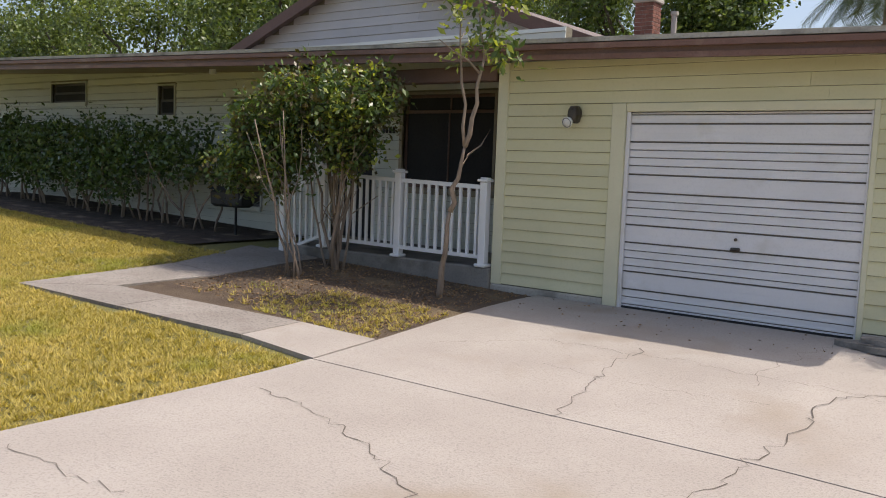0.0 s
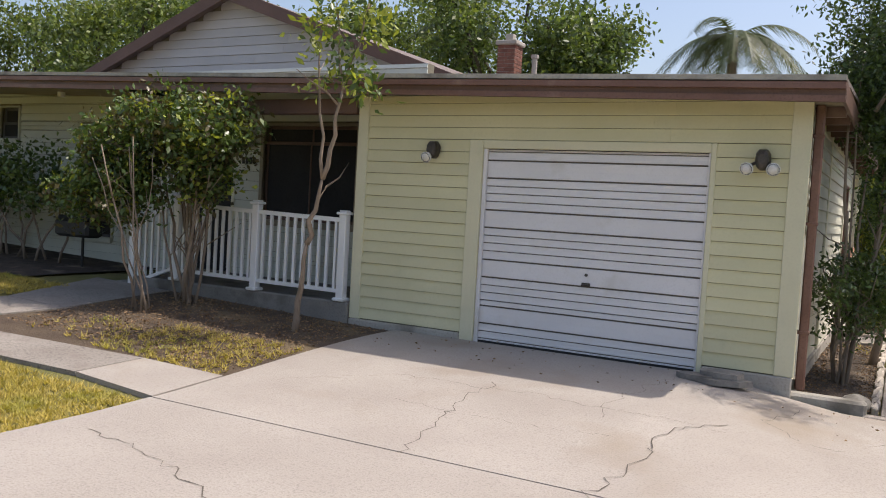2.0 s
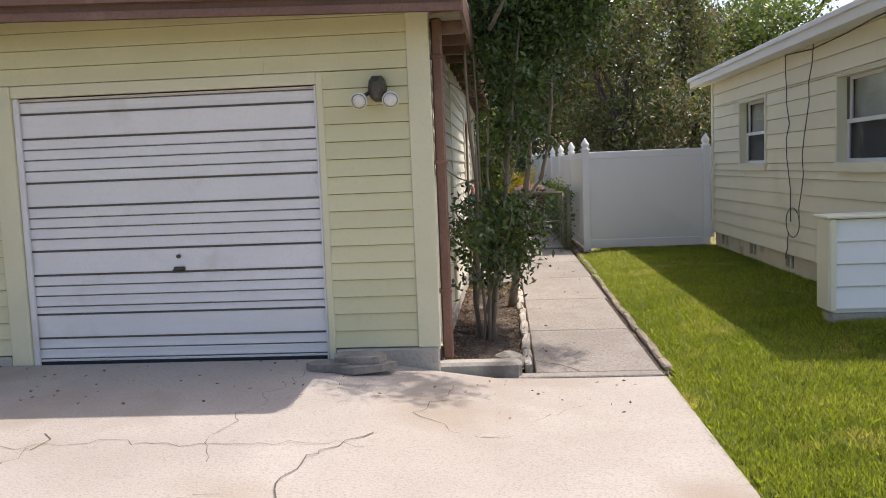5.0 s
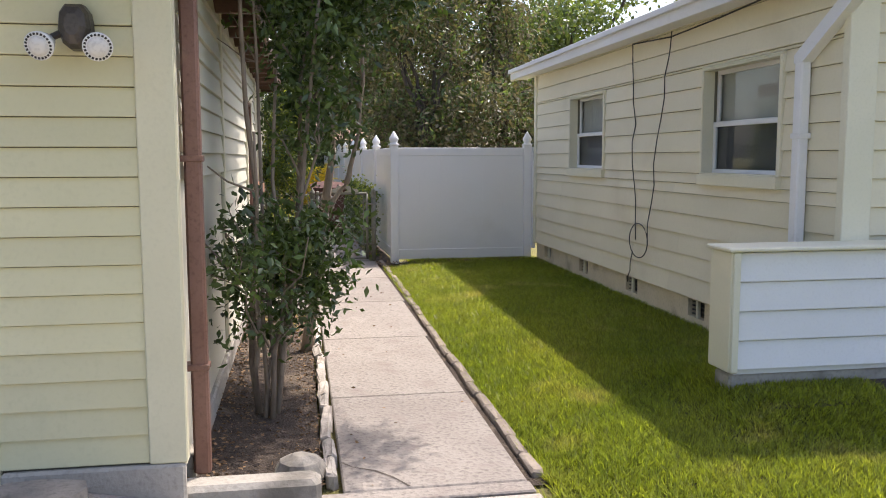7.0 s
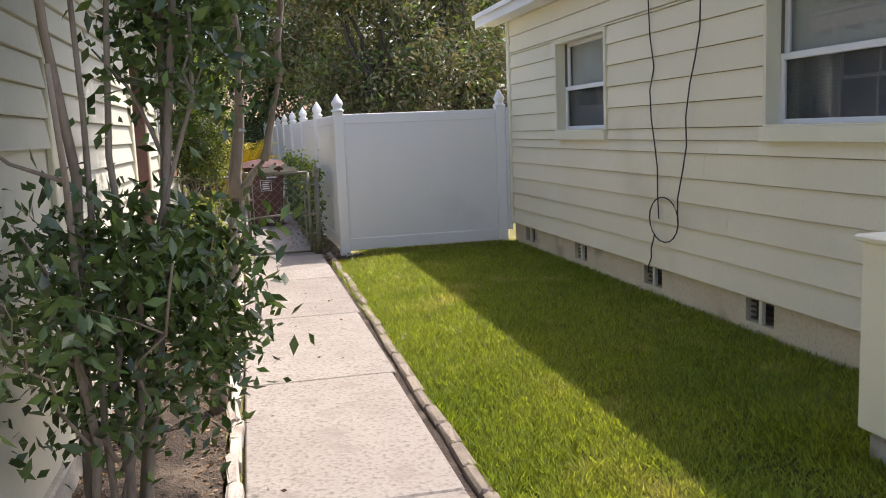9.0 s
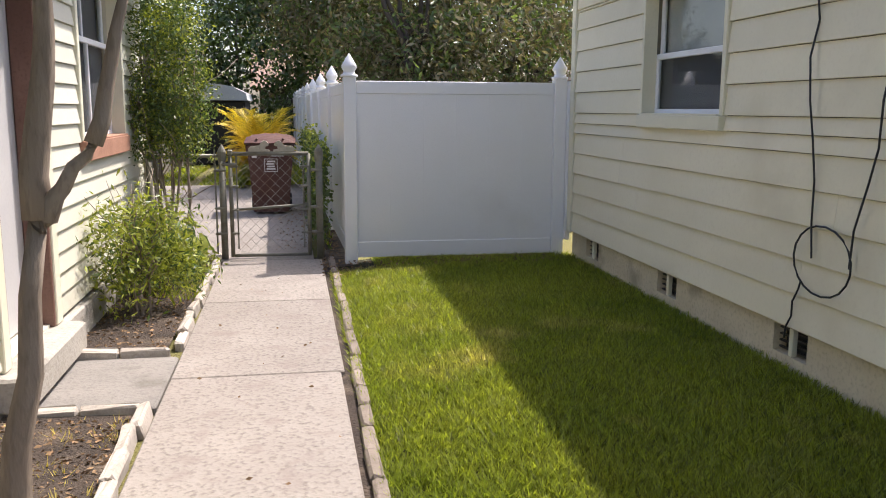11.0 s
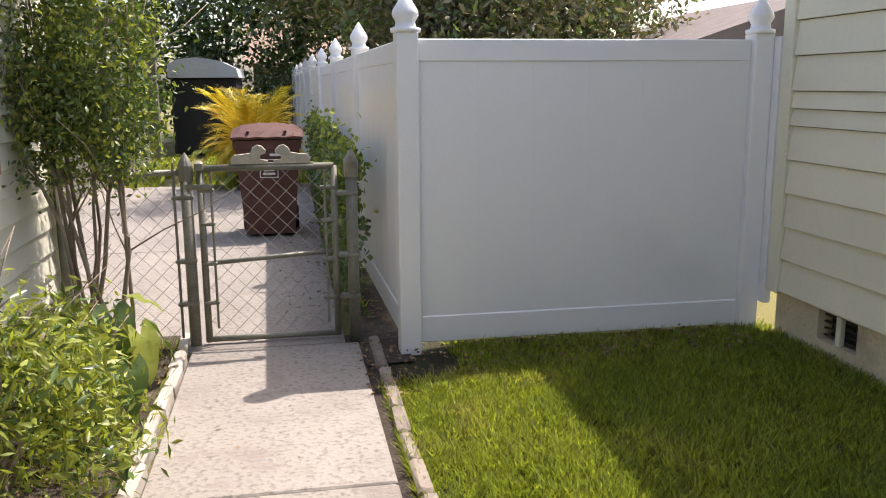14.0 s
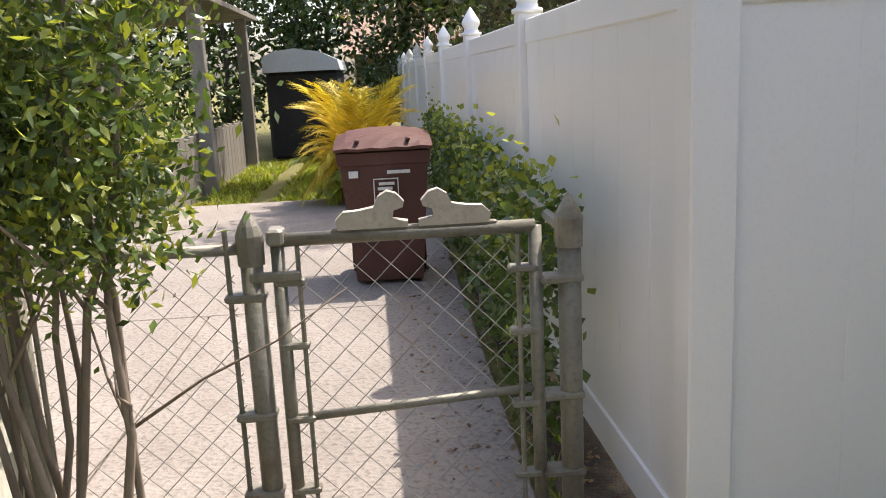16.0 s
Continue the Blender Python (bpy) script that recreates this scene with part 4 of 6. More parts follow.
for r in range(16):
    for side in range(4):
        for k in range(3):
            off = (k - 1) * 0.205 + (0.05 if r % 2 else -0.05)
            if abs(off) > 0.19:
                off = math.copysign(0.18, off)
            ob = new("brick", bm1)
            ob.parent = chim
            ob.matrix_basis = pose(0, 0, 0, 0, 0, side * 90) @ Matrix.Translation((off, -0.272, 0.0 + r * 0.07))
part("cap", Shape().soft(-0.34, 0.34, -0.34, 0.34, 1.12, 1.2, 0.015).soft(-0.12, 0.12, -0.12, 0.12, 1.19, 1.34, 0.01), M_MORTAR, chim)
solid("vent_pipe", Shape().lathe([(0.06, 2.8), (0.06, 3.18), (0.05, 3.18), (0.05, 2.9)], -12.0, 10.4, 12), M_WHITE, "short white plastic vent pipe on the roof", "vent pipe")
solid("vent_flue", Shape().lathe([(0.05, 2.9), (0.05, 4.15), (0.07, 4.16), (0.07, 4.22)], -5.95, 15.6, 10), M_MORTAR, "grey metal flue pipe beside the chimney", "flue")

# rest of the house shell
wall("wall_house_back", "x", 21.0, 20.85, -24.0, -5.3, -0.2, 2.9, [], M_GREYSID, "plain back wall of the house")
wall("wall_house_end", "y", -24.0, -23.85, PY + 0.161, 20.84, -0.2, 3.2, [], M_GREYSID, "plain end wall of the house")
wall("wall_garage_back", "x", 19.2, 19.05, -5.3, GX - 0.161, -0.2, 2.6, [], M_SIDESID, "plain back wall of the garage")

# ---- neighbour's house ----
NX = 3.63
NW1 = (15.54, 16.84, 1.26, 2.21)
NW2 = (11.66, 12.94, 1.26, 2.21)
nwall = wall("wall_neighbour", "y", NX + 0.16, NX, 10.9, 18.62, 0.06, 2.8, [NW1, NW2], M_WALLCORE, "cream lapped siding on the neighbouring house")
siding(nwall, "y", NX, -1, 10.9, 18.52, 0.06, 2.72, 0.2, [(h[0] - 0.035, h[1] + 0.025, h[2] - 0.1, h[3] + 0.022) for h in (NW1, NW2)], M_CREAM)
part("corner_board", Shape().soft(NX - 0.04, NX + 0.05, 18.52, 18.63, 0.05, 2.75, 0.006), M_CREAMTRIM, nwall)
part("corner_board", Shape().soft(NX - 0.04, NX + 0.18, 10.82, 10.899, 0.05, 2.7, 0.006), M_CREAMTRIM, nwall)
wall("wall_neighbour_far", "x", 18.62, 18.47, NX + 0.161, 12.0, -0.3, 2.8, [], M_CREAM, "far end wall of the neighbouring house")
nnear = wall("wall_neighbour_near", "x", 11.05, 10.9, NX + 0.161, 12.0, -0.3, 2.8, [], M_CREAM, "cream lapped siding on the near end of the neighbouring house")
siding(nnear, "x", 10.9, -1, NX + 0.181, 12.0, 0.06, 2.8, 0.2, [], M_CREAM)
wall("wall_neighbour_east", "y", 12.0, 12.15, 10.9, 18.62, -0.3, 2.8, [], M_CREAM, "hidden east wall of the neighbouring house")
window("window_neighbour_1", "white sash window with pale blind and grey screen", "y", NX, -1, *NW1, True, M_WHITE, M_CREAMTRIM, M_CURTAIN, M_SCREEN, 1, None, 0.48, 0.035, None, 0.045, 0.1)
window("window_neighbour_2", "white sash window with pale blind and grey screen", "y", NX, -1, *NW2, True, M_WHITE, M_CREAMTRIM, M_CURTAIN, M_SCREEN, 1, None, 0.48, 0.035, None, 0.045, 0.1)
nf = bands(10.9, 18.6, -0.4, 0.055, [(y - 0.17, y + 0.17, -0.13, 0.04) for y in (18.0, 16.33, 14.66, 13.05)])
nfound = thing("neighbour_foundation", "cream painted block foundation with vents", "foundation", kind="structure")
for a, b, c, d in nf:
    part("block", Shape().box(NX + 0.02, NX + 0.2, a, b, c, d), M_FOUND, nfound)
for y in (18.0, 16.33, 14.66, 13.05):
    v = thing("foundation_vent", "dark rectangular crawl-space vent with a centre bar", "vent", "foundation vents", (NX + 0.03, y, -0.045))
    part("backing", Shape().box(0.08, 0.1, -0.17, 0.17, -0.085, 0.085), M_BLACK, v)
    part("bar", Shape().soft(-0.005, 0.03, -0.02, 0.02, -0.085, 0.085, 0.004), M_CREAMTRIM, v)
    for k in range(4):
        part("slat", Shape().box(0.03, 0.05, -0.168, 0.168, -0.07 + k * 0.04, -0.06 + k * 0.04), M_BRONZE, v)
nroof = thing("roof_neighbour", "grey roof with white eave on the neighbouring house", "roof", kind="structure")
part("roof_slope", Shape().prism([(3.38, 2.74), (8.0, 4.0), (8.0, 4.08), (3.38, 2.82)], "y", 10.62, 19.22), M_ROOF, nroof)
part("roof_slope", Shape().prism([(12.5, 2.72), (8.001, 4.0), (8.001, 4.08), (12.5, 2.8)], "y", 10.62, 19.22), M_ROOF, nroof)
part("fascia_board", Shape().soft(3.35, 3.375, 10.62, 19.22, 2.66, 2.81, 0.005), M_WHITE, nroof)
part("drip_edge", Shape().soft(3.31, 3.349, 10.62, 19.23, 2.765, 2.825, 0.005), M_WHITE, nroof)
part("soffit", Shape().box(3.376, NX - 0.001, 10.62, 19.22, 2.68, 2.7), M_WHITE, nroof)
part("gable_infill", Shape().prism([(3.63, 2.8), (12.0, 2.8), (8.0, 3.95)], "y", 18.47, 18.62), M_CREAM, nroof)
part("rake_board", Shape().prism([(3.36, 2.64), (8.0, 3.9), (8.0, 4.085), (3.36, 2.825)], "y", 19.221, 19.24), M_WHITE, nroof)
nd = thing("neighbour_downspout", "white metal downspout bent under the eave", "downspout")
part("pipe", Shape().soft(NX - 0.11, NX - 0.03, 11.26, 11.36, 0.1, 2.12, 0.012), M_WHITE, nd)
part("elbow", Shape().prism([(11.26, 2.10), (11.365, 2.10), (11.365, 2.16), (10.64, 2.62), (10.54, 2.62), (10.54, 2.56)], "x", NX - 0.112, NX - 0.028), M_WHITE, nd)
part("strap", Shape().soft(NX - 0.115, NX - 0.02, 11.25, 11.37, 1.55, 1.59, 0.003), M_WHITE, nd)
nwing = thing("knee_wall", "low pale siding wall with a flat cap on a concrete base", "low wall", kind="structure")
part("core", Shape().box(2.68, 6.0, 10.56, 10.79, 0.0, 0.80), M_WHITE, nwing)
part("end_board", Shape().soft(2.62, 2.679, 10.52, 10.80, 0.02, 0.81, 0.008), M_CREAMTRIM, nwing)
part("end_trim", Shape().soft(2.63, 2.68, 10.505, 10.519, 0.02, 0.81, 0.005), M_CREAMTRIM, nwing)
for i in range(4):
    bz = 0.03 + i * 0.193
    part("siding_board", Shape().prism([(10.56, bz + 0.007), (10.53, bz + 0.007), (10.528, bz + 0.012), (10.548, bz + 0.193), (10.56, bz + 0.193)], "x", 2.682, 6.0), M_WHITE, nwing)
part("cap_board", Shape().soft(2.59, 6.0, 10.49, 10.82, 0.812, 0.84, 0.008), M_CREAMTRIM, nwing)
part("base", Shape().soft(2.66, 6.0, 10.57, 10.78, -0.4, -0.002, 0.015), M_OLDCONC, nwing)
sheet("neighbour_bed", (2.75, 6.0), (10.15, 10.56), 0.004, M_SOIL, "dark mulch bed at the low wall", "flower bed")

# cable looped on the neighbour's wall
cab = thing("hanging_cable", "thin black cable hanging in a coil on the siding", "cable")
cx = NX - 0.045
crng = np.random.default_rng(5)
part("strand", Shape().tube(wobble(crng, (cx, 14.62, 2.66), (cx, 14.42, 0.5), 10, 0.015), 0.006, seg=5), M_BLACK, cab)
part("strand", Shape().tube(wobble(crng, (cx, 13.62, 2.66), (cx, 14.1, 0.5), 10, 0.015), 0.006, seg=5), M_BLACK, cab)
part("coil", Shape().tube([(cx - 0.01, 14.32 + 0.25 * math.cos(a), 0.5 + 0.19 * math.sin(a)) for a in [i * 0.33 for i in range(21)]], 0.006, seg=5), M_BLACK, cab)
part("tail", Shape().tube(wobble(crng, (cx, 14.5, 0.36), (cx, 14.62, 0.0), 5, 0.012), 0.006, seg=5), M_BLACK, cab)
part("eave_run", Shape().tube([(cx, 14.62, 2.66), (cx - 0.02, 13.6, 2.6), (cx - 0.02, 12.6, 2.63), (3.42, 11.6, 2.62), (3.39, 10.65, 2.64)], 0.008, seg=5), M_BLACK, cab)

# ---- white vinyl fence ----
FY = 18.75
fence = thing("vinyl_fence", "white vinyl privacy fence with pointed post caps", "fence")


def fence_post(x, y):
    po = part("fence_post", Shape().soft(x - 0.063, x + 0.063, y - 0.063, y + 0.063, -0.35, 1.6, 0.006), M_VINYL, fence)
    prof = [(0.085, 1.6), (0.085, 1.622), (0.06, 1.63), (0.055, 1.655), (0.075, 1.69), (0.072, 1.715), (0.045, 1.76), (0.02, 1.80), (0.003, 1.825)]
    part("post_cap", Shape().lathe(prof, x, y, 12), M_VINYL, po, "pointed white cap", shade=True)


def fence_panel(axis, a0, a1, at):
    def bx(p, q, d, z0, z1, e=0.006):
        return Shape().soft(p, q, at - d, at + d, z0, z1, e) if axis == "x" else Shape().soft(at - d, at + d, p, q, z0, z1, e)
    pn = part("panel", bx(a0, a1, 0.02, -0.05, 1.45, 0.002), M_VINYL, fence)
    part("top_rail", bx(a0, a1, 0.028, 1.44, 1.565), M_VINYL, pn)
    part("bottom_rail", bx(a0, a1, 0.03, -0.19, -0.03), M_VINYL, pn)
    k = int((a1 - a0) / 0.29)
    for i in range(1, k):
        a = a0 + (a1 - a0) * i / k
        part("tongue", bx(a - 0.003, a + 0.003, 0.0212, -0.03, 1.44, 0.0005), M_VINYL, pn)


FX = 1.37
fence_post(FX, FY)
fence_post(3.515, FY)
part("end_strip", Shape().soft(3.579, 3.629, 18.633, FY + 0.03, -0.04, 1.58, 0.004), M_VINYL, fence)
fence_panel("x", FX + 0.064, 3.451, FY)
# side run, slightly askew to the path
fence = thing("vinyl_fence", "long white vinyl fence run with pointed post caps beside the yard", "fence", at=(FX, FY, 0))
fence.rotation_euler = (0, 0, radians(1.3))
SIDE = [2.44 * i for i in range(9)]
for a, b in zip(SIDE, SIDE[1:]):
    fence_post(0.0, b)
    fence_panel("y", a + 0.064, b - 0.064, 0.0)

# ---- chain-link gate and fence ----
CY = 19.08
GZ = G + 0.02


def link(x0, x1, z0, z1, y, cell=0.052, r=0.0016):
    """Crossing wires between two posts."""
    s = Shape()
    k = int((x1 - x0 + z1 - z0) / (2 * cell)) + 1
    for sg in (1, -1):
        for i in range(k + 1):
            c = (x0 if sg > 0 else x1) + sg * (i * 2 * cell - (z1 - z0))
            hi_t = z1 - z0
            t0 = max(0.0, (x0 - c) if sg > 0 else (c - x1))
            t1 = min(hi_t, (x1 - c) if sg > 0 else (c - x0))
            if t1 - t0 > 0.02:
                s.tube([(c + sg * t0, y + sg * 0.002, z0 + t0), (c + sg * t1, y + sg * 0.002, z0 + t1)], r, seg=4)
    return s


gate = thing("chain_link_gate", "closed painted chain-link gate with two animal ornaments", "gate")
for x in (0.185, 0.965):
    part("gate_stile", Shape().tube([(x, CY, GZ + 0.015), (x, CY, 0.84)], 0.021, seg=10), M_GALV, gate, shade=True)
for z0, z1, r in ((0.84, 0.84, 0.021), (0.27, 0.32, 0.014), (GZ + 0.03, GZ + 0.03, 0.018)):
    part("gate_rail", Shape().tube([(0.185, CY, z0), (0.965, CY, z1)], r, seg=10), M_GALV, gate, shade=True)
part("gate_mesh", link(0.2, 0.95, GZ + 0.03, 0.84, CY), M_WIRE, gate)
for x in (0.245, 0.91):
    part("tension_bar", Shape().tube([(x, CY - 0.012, GZ + 0.1), (x, CY - 0.012, 0.82)], 0.008, seg=6), M_GALV, gate)
for x0 in (0.19, 0.9):
    for z in (0.02, 0.26, 0.5, 0.7):
        part("clamp", Shape().soft(x0 - 0.02, x0 + 0.07, CY - 0.024, CY + 0.024, z, z + 0.022, 0.005), M_GALV, gate)


def lion(x, sgn):
    """A lying animal in plain outline, as thick as a casting."""
    out = [(-0.12, 0.0), (0.11, 0.0), (0.11, 0.02), (0.06, 0.03), (0.065, 0.06), (0.095, 0.07), (0.1, 0.09), (0.075, 0.12), (0.045, 0.13), (0.015, 0.11), (0.0, 0.075), (-0.05, 0.065), (-0.1, 0.062), (-0.125, 0.035)]
    out = [(x + sgn * a * 0.92, 0.862 + b * 0.85) for a, b in out]
    return Shape().prism(out if sgn > 0 else out[::-1], "y", CY - 0.02, CY + 0.02)


part("ornament", lion(0.48, 1), M_LION, gate, "pale lying animal ornament")
part("ornament", lion(0.715, -1), M_LION, gate, "pale lying animal ornament")
part("ornament_bar", Shape().soft(0.35, 0.85, CY - 0.012, CY + 0.012, 0.84, 0.866, 0.004), M_GALV, gate)
part("latch_bar", Shape().soft(0.1, 0.25, CY - 0.04, CY - 0.015, 0.72, 0.75, 0.005), M_GALV, gate)
part("latch", Shape().soft(0.16, 0.21, CY - 0.05, CY + 0.03, 0.83, 0.88, 0.008), M_GALV, gate)
clf = thing("chain_link_fence", "painted chain-link fence beside the gate", "fence")
for x, r in ((0.105, 0.034), (1.07, 0.036), (-0.6, 0.03)):
    part("post", Shape().tube([(x, CY, -0.35), (x, CY, 0.83)], r, seg=12), M_GALV, clf, shade=True)
    part("post_cap", Shape().lathe([(r * 1.2, 0.77), (r * 1.25, 0.86), (r * 0.9, 0.89), (0.004, 0.935)], x, CY, 12), M_GALV, clf)
part("top_rail", Shape().tube([(-0.62, CY, 0.82), (0.08, CY, 0.82)], 0.018, seg=8), M_GALV, clf, shade=True)
part("fence_mesh", link(-0.6, 0.05, GZ + 0.04, 0.82, CY), M_WIRE, clf)
for x in (0.035, -0.55):
    part("tension_bar", Shape().tube([(x, CY - 0.01, GZ + 0.05), (x, CY - 0.01, 0.88)], 0.009, seg=6), M_GALV, clf)
for z in (0.02, 0.28, 0.66):
    part("clamp", Shape().soft(0.02, 0.142, CY - 0.038, CY + 0.038, z, z + 0.025, 0.006), M_GALV, clf)
    part("clamp", Shape().soft(0.975, 1.108, CY - 0.038, CY + 0.038, z, z + 0.025, 0.006), M_GALV, clf)
ivf = thing("ivy_fence", "chain-link fence run overgrown with green ivy", "fence")
part("top_rail", Shape().tube([(1.09, CY + 0.05, 0.79), (1.1, 27.5, 0.79)], 0.02, seg=8), M_GALV, ivf)
for y in (22.0, 24.8, 27.5):
    part("post", Shape().tube([(1.1, y, -0.35), (1.1, y, 0.82)], 0.028, seg=8), M_GALV, ivf)

# ---- bin ----
BX, BY = 0.49, 22.75
trash = thing("wheelie_bin", "brown plastic wheeled rubbish bin with a pale printed label", "rubbish bin", at=(BX, BY, G + 0.02))
s = Shape()
lo = [(-0.25, 0.06), (0.25, 0.06), (0.25, 0.5), (-0.25, 0.5)]
hi = [(-0.33, 0.0), (0.33, 0.0), (0.33, 0.72), (-0.33, 0.72)]
body = []
for f, e in ((0, 0), (0.1, 0), (0.9, 0), (0.91, 0.015), (1.0, 0.015)):
    z = 0.03 + f * 0.97
    body += [(a[0] + (b[0] - a[0]) * f + math.copysign(e, b[0]), a[1] + (b[1] - a[1]) * f + (e if k > 1 else -e), z) for k, (a, b) in enumerate(zip(lo, hi))]
s.add(body, [(3, 2, 1, 0)] + [(4 * r + i, 4 * r + (i + 1) % 4, 4 * r + 4 + (i + 1) % 4, 4 * r + 4 + i) for r in range(4) for i in range(4)] + [(16, 17, 18, 19)])
part("body", s, M_BIN, trash)
s = Shape()
n = 9
vs = []
for j in range(n):
    y = -0.05 + 0.82 * j / (n - 1)
    for i in range(n):
        x = -0.355 + 0.71 * i / (n - 1)
        bul = 0.075 * (1 - (2 * i / (n - 1) - 1) ** 2) ** 0.5 * (1 - (2 * j / (n - 1) - 1) ** 4) + 0.06 * j / (n - 1)
        vs.append((x, y, 1.01 + bul + 0.008 * ((i + j) % 2)))
s.add(vs, [(j * n + i, j * n + i + 1, (j + 1) * n + i + 1, (j + 1) * n + i) for j in range(n - 1) for i in range(n - 1)])
lid = part("lid", s, M_BIN, trash, "domed ribbed brown lid")
sm = lid.modifiers.new("thickness", "SOLIDIFY")
sm.thickness, sm.offset = 0.025, 1
part("lid_rib", Shape().soft(-0.2, -0.17, -0.03, 0.7, 1.075, 1.10, 0.006).soft(0.17, 0.2, -0.03, 0.7, 1.075, 1.10, 0.006), M_BIN, lid)
part("handle_bar", Shape().tube([(-0.28, 0.78, 0.98), (0.28, 0.78, 0.98)], 0.016, seg=8), M_BIN, trash)
for x in (-0.27, 0.27):
    part("wheel", Shape().lathe([(0.12, -0.025), (0.13, -0.015), (0.13, 0.015), (0.12, 0.025)], 0, 0, 18, Matrix.Translation((x, 0.55, 0.13)) @ pose(0, 0, 0, 0, 90, 0)), M_RUBBER, trash)
tilt = pose(0, -0.008, 0.62, -3.5, 0, 0)
lab = part("label", Shape().box(-0.085, 0.1, -0.008, -0.003, 0, 0.008, tilt).box(-0.085, 0.1, -0.008, -0.003, 0.18, 0.188, tilt).box(-0.085, -0.077, -0.008, -0.003, 0.008, 0.18, tilt).box(0.092, 0.1, -0.008, -0.003, 0.008, 0.18, tilt), M_LABEL, trash, "pale outlined label")
for k in range(4):
    part("text_bar", Shape().box(-0.055 + 0.01 * (k % 2), 0.07 - 0.008 * (k % 3), -0.008, -0.003, 0.03 + k * 0.036, 0.052 + k * 0.036, tilt), M_LABEL, lab)
part("sticker", Shape().box(-0.26, -0.19, -0.016, -0.009, 0.2, 0.25, tilt), M_LABEL, trash)
part("serial_bar", Shape().box(0.02, 0.19, -0.016, -0.009, 0.22, 0.245, tilt), M_LABEL, trash)

# ---- edging ----
edge = thing("path_kerb", "row of brown stone pavers edging the lawn", "kerb")
kerb_meshes = []
for i in range(4):
    rng = random.Random(i)
    s = Shape().soft(0.02, 0.085, 0, 0.298, -0.06, 0.0, 0.01)
    s.v = [(x + rng.uniform(-0.006, 0.006), y + rng.uniform(-0.006, 0.006), z + rng.uniform(-0.006, 0.006)) for x, y, z in s.v]
    kerb_meshes.append(s.mesh("paver", M_EDGESTONE))
rng = random.Random(3)
for i in range(31):
    y = 9.7 + i * 0.302
    ob = new("paver", kerb_meshes[i % 4])
    ob.parent = edge
    ob.matrix_basis = pose(1.065 + 0.06 * smooth((y - 12) / 5) + rng.uniform(-0.004, 0.004), y, G + 0.024 + rng.uniform(-0.003, 0.003), rng.uniform(-0.7, 0.7), rng.uniform(-1.5, 1.5), rng.uniform(-0.8, 0.8))
edge2 = thing("bed_edging", "uneven whitish bricks edging the planting bed", "edging")
eb = []
for i in range(4):
    r2 = random.Random(10 + i)
    s = Shape().soft(-0.03, 0.03, 0, 0.30, -0.05, 0.045, 0.012)
    s.v = [(x + r2.uniform(-0.008, 0.008), y + r2.uniform(-0.008, 0.008), z + r2.uniform(-0.01, 0.01)) for x, y, z in s.v]
    eb.append(s.mesh("edging_brick", M_EDGEBRICK))
for i in range(31):
    y = 9.75 + i * 0.305
    if 14.55 < y < 15.6:
        continue
    ob = new("edging_brick", eb[i % 4])
    ob.parent = edge2
    ob.matrix_basis = pose(0.035 + rng.uniform(-0.012, 0.012), y, G + 0.008 + rng.uniform(-0.015, 0.012), rng.uniform(-3, 3), rng.uniform(-10, 10), rng.uniform(-4, 4))
for yy in (14.6, 15.63):
    for k in range(2):
        ob = new("edging_brick", eb[k])
        ob.parent = edge2
        ob.matrix_basis = pose(0.02 - 0.3 * k, yy, G + 0.02, rng.uniform(-3, 3), 0, 90 + rng.uniform(-3, 3))
solid("bed_log", Shape().soft(-0.72, -0.02, 9.50, 9.66, G - 0.05, G + 0.13, 0.025), M_OLDCONC, "grey weathered kerb block closing the planting bed", "kerb block")
solid("bed_rock", Shape().lathe([(0.13, G - 0.05), (0.15, G + 0.03), (0.11, G + 0.1), (0.04, G + 0.13)], -0.12, 9.88, 9), M_OLDCONC, "rough grey rock in the bed corner", "rock", shade=False)
flags = []
for k, (x, y, r, z) in enumerate(((-1.22, 9.15, 0.27, 0.0), (-1.2, 9.18, 0.22, 0.055), (-1.42, 9.1, 0.16, 0.0))):
    r2 = random.Random(k)
    out = [(x + r * r2.uniform(0.85, 1.15) * math.cos(a), y + 0.6 * r * r2.uniform(0.85, 1.15) * math.sin(a)) for a in [i * math.pi / 4 for i in range(8)]]
    base = gz(x, y) + 0.014 + z
    solid("flagstone", Shape().prism(out, "z", base, base + 0.05), M_FLAG, "loose grey flagstone stacked by the garage wall", "flagstone", "stacked flagstones")

# ---- grill by the hedge ----
gx0, gy0 = -10.95, 10.0
gb = gz(gx0, gy0)
grill = thing("mailbox_stand", "black metal box on a thin post by the wall", "box on post", at=(gx0, gy0, gb))
part("box", Shape().soft(-0.38, 0.38, -0.16, 0.16, 0.45, 0.72, 0.04), M_BLACK, grill)
part("lid", Shape().prism([(-0.17, 0.722), (0.17, 0.722), (0.12, 0.77), (-0.12, 0.77)], "x", -0.39, 0.39), M_BLACK, grill)
part("post", Shape().tube([(0.1, 0, -0.02), (0.1, 0, 0.45)], 0.022, seg=8), M_BLACK, grill)

# ---- behind the gate ----
cover = thing("covered_trailer", "dark trailer under a pale domed cover on the grass", "trailer", at=(-1.15, 34.0, G))
part("cover", Shape().prism([(-0.75, 1.75), (0.8, 1.75), (0.75, 1.95), (0.4, 2.12), (-0.1, 2.2), (-0.5, 2.16), (-0.75, 2.05)], "y", 0, 3.2), M_VINYLCOVER, cover)
part("body", Shape().soft(-0.72, 0.72, 0.15, 3.1, 0.0, 1.75, 0.06), M_DARKROOM, cover)
wf = thing("board_fence", "low grey weathered board fence by the back lawn", "fence")
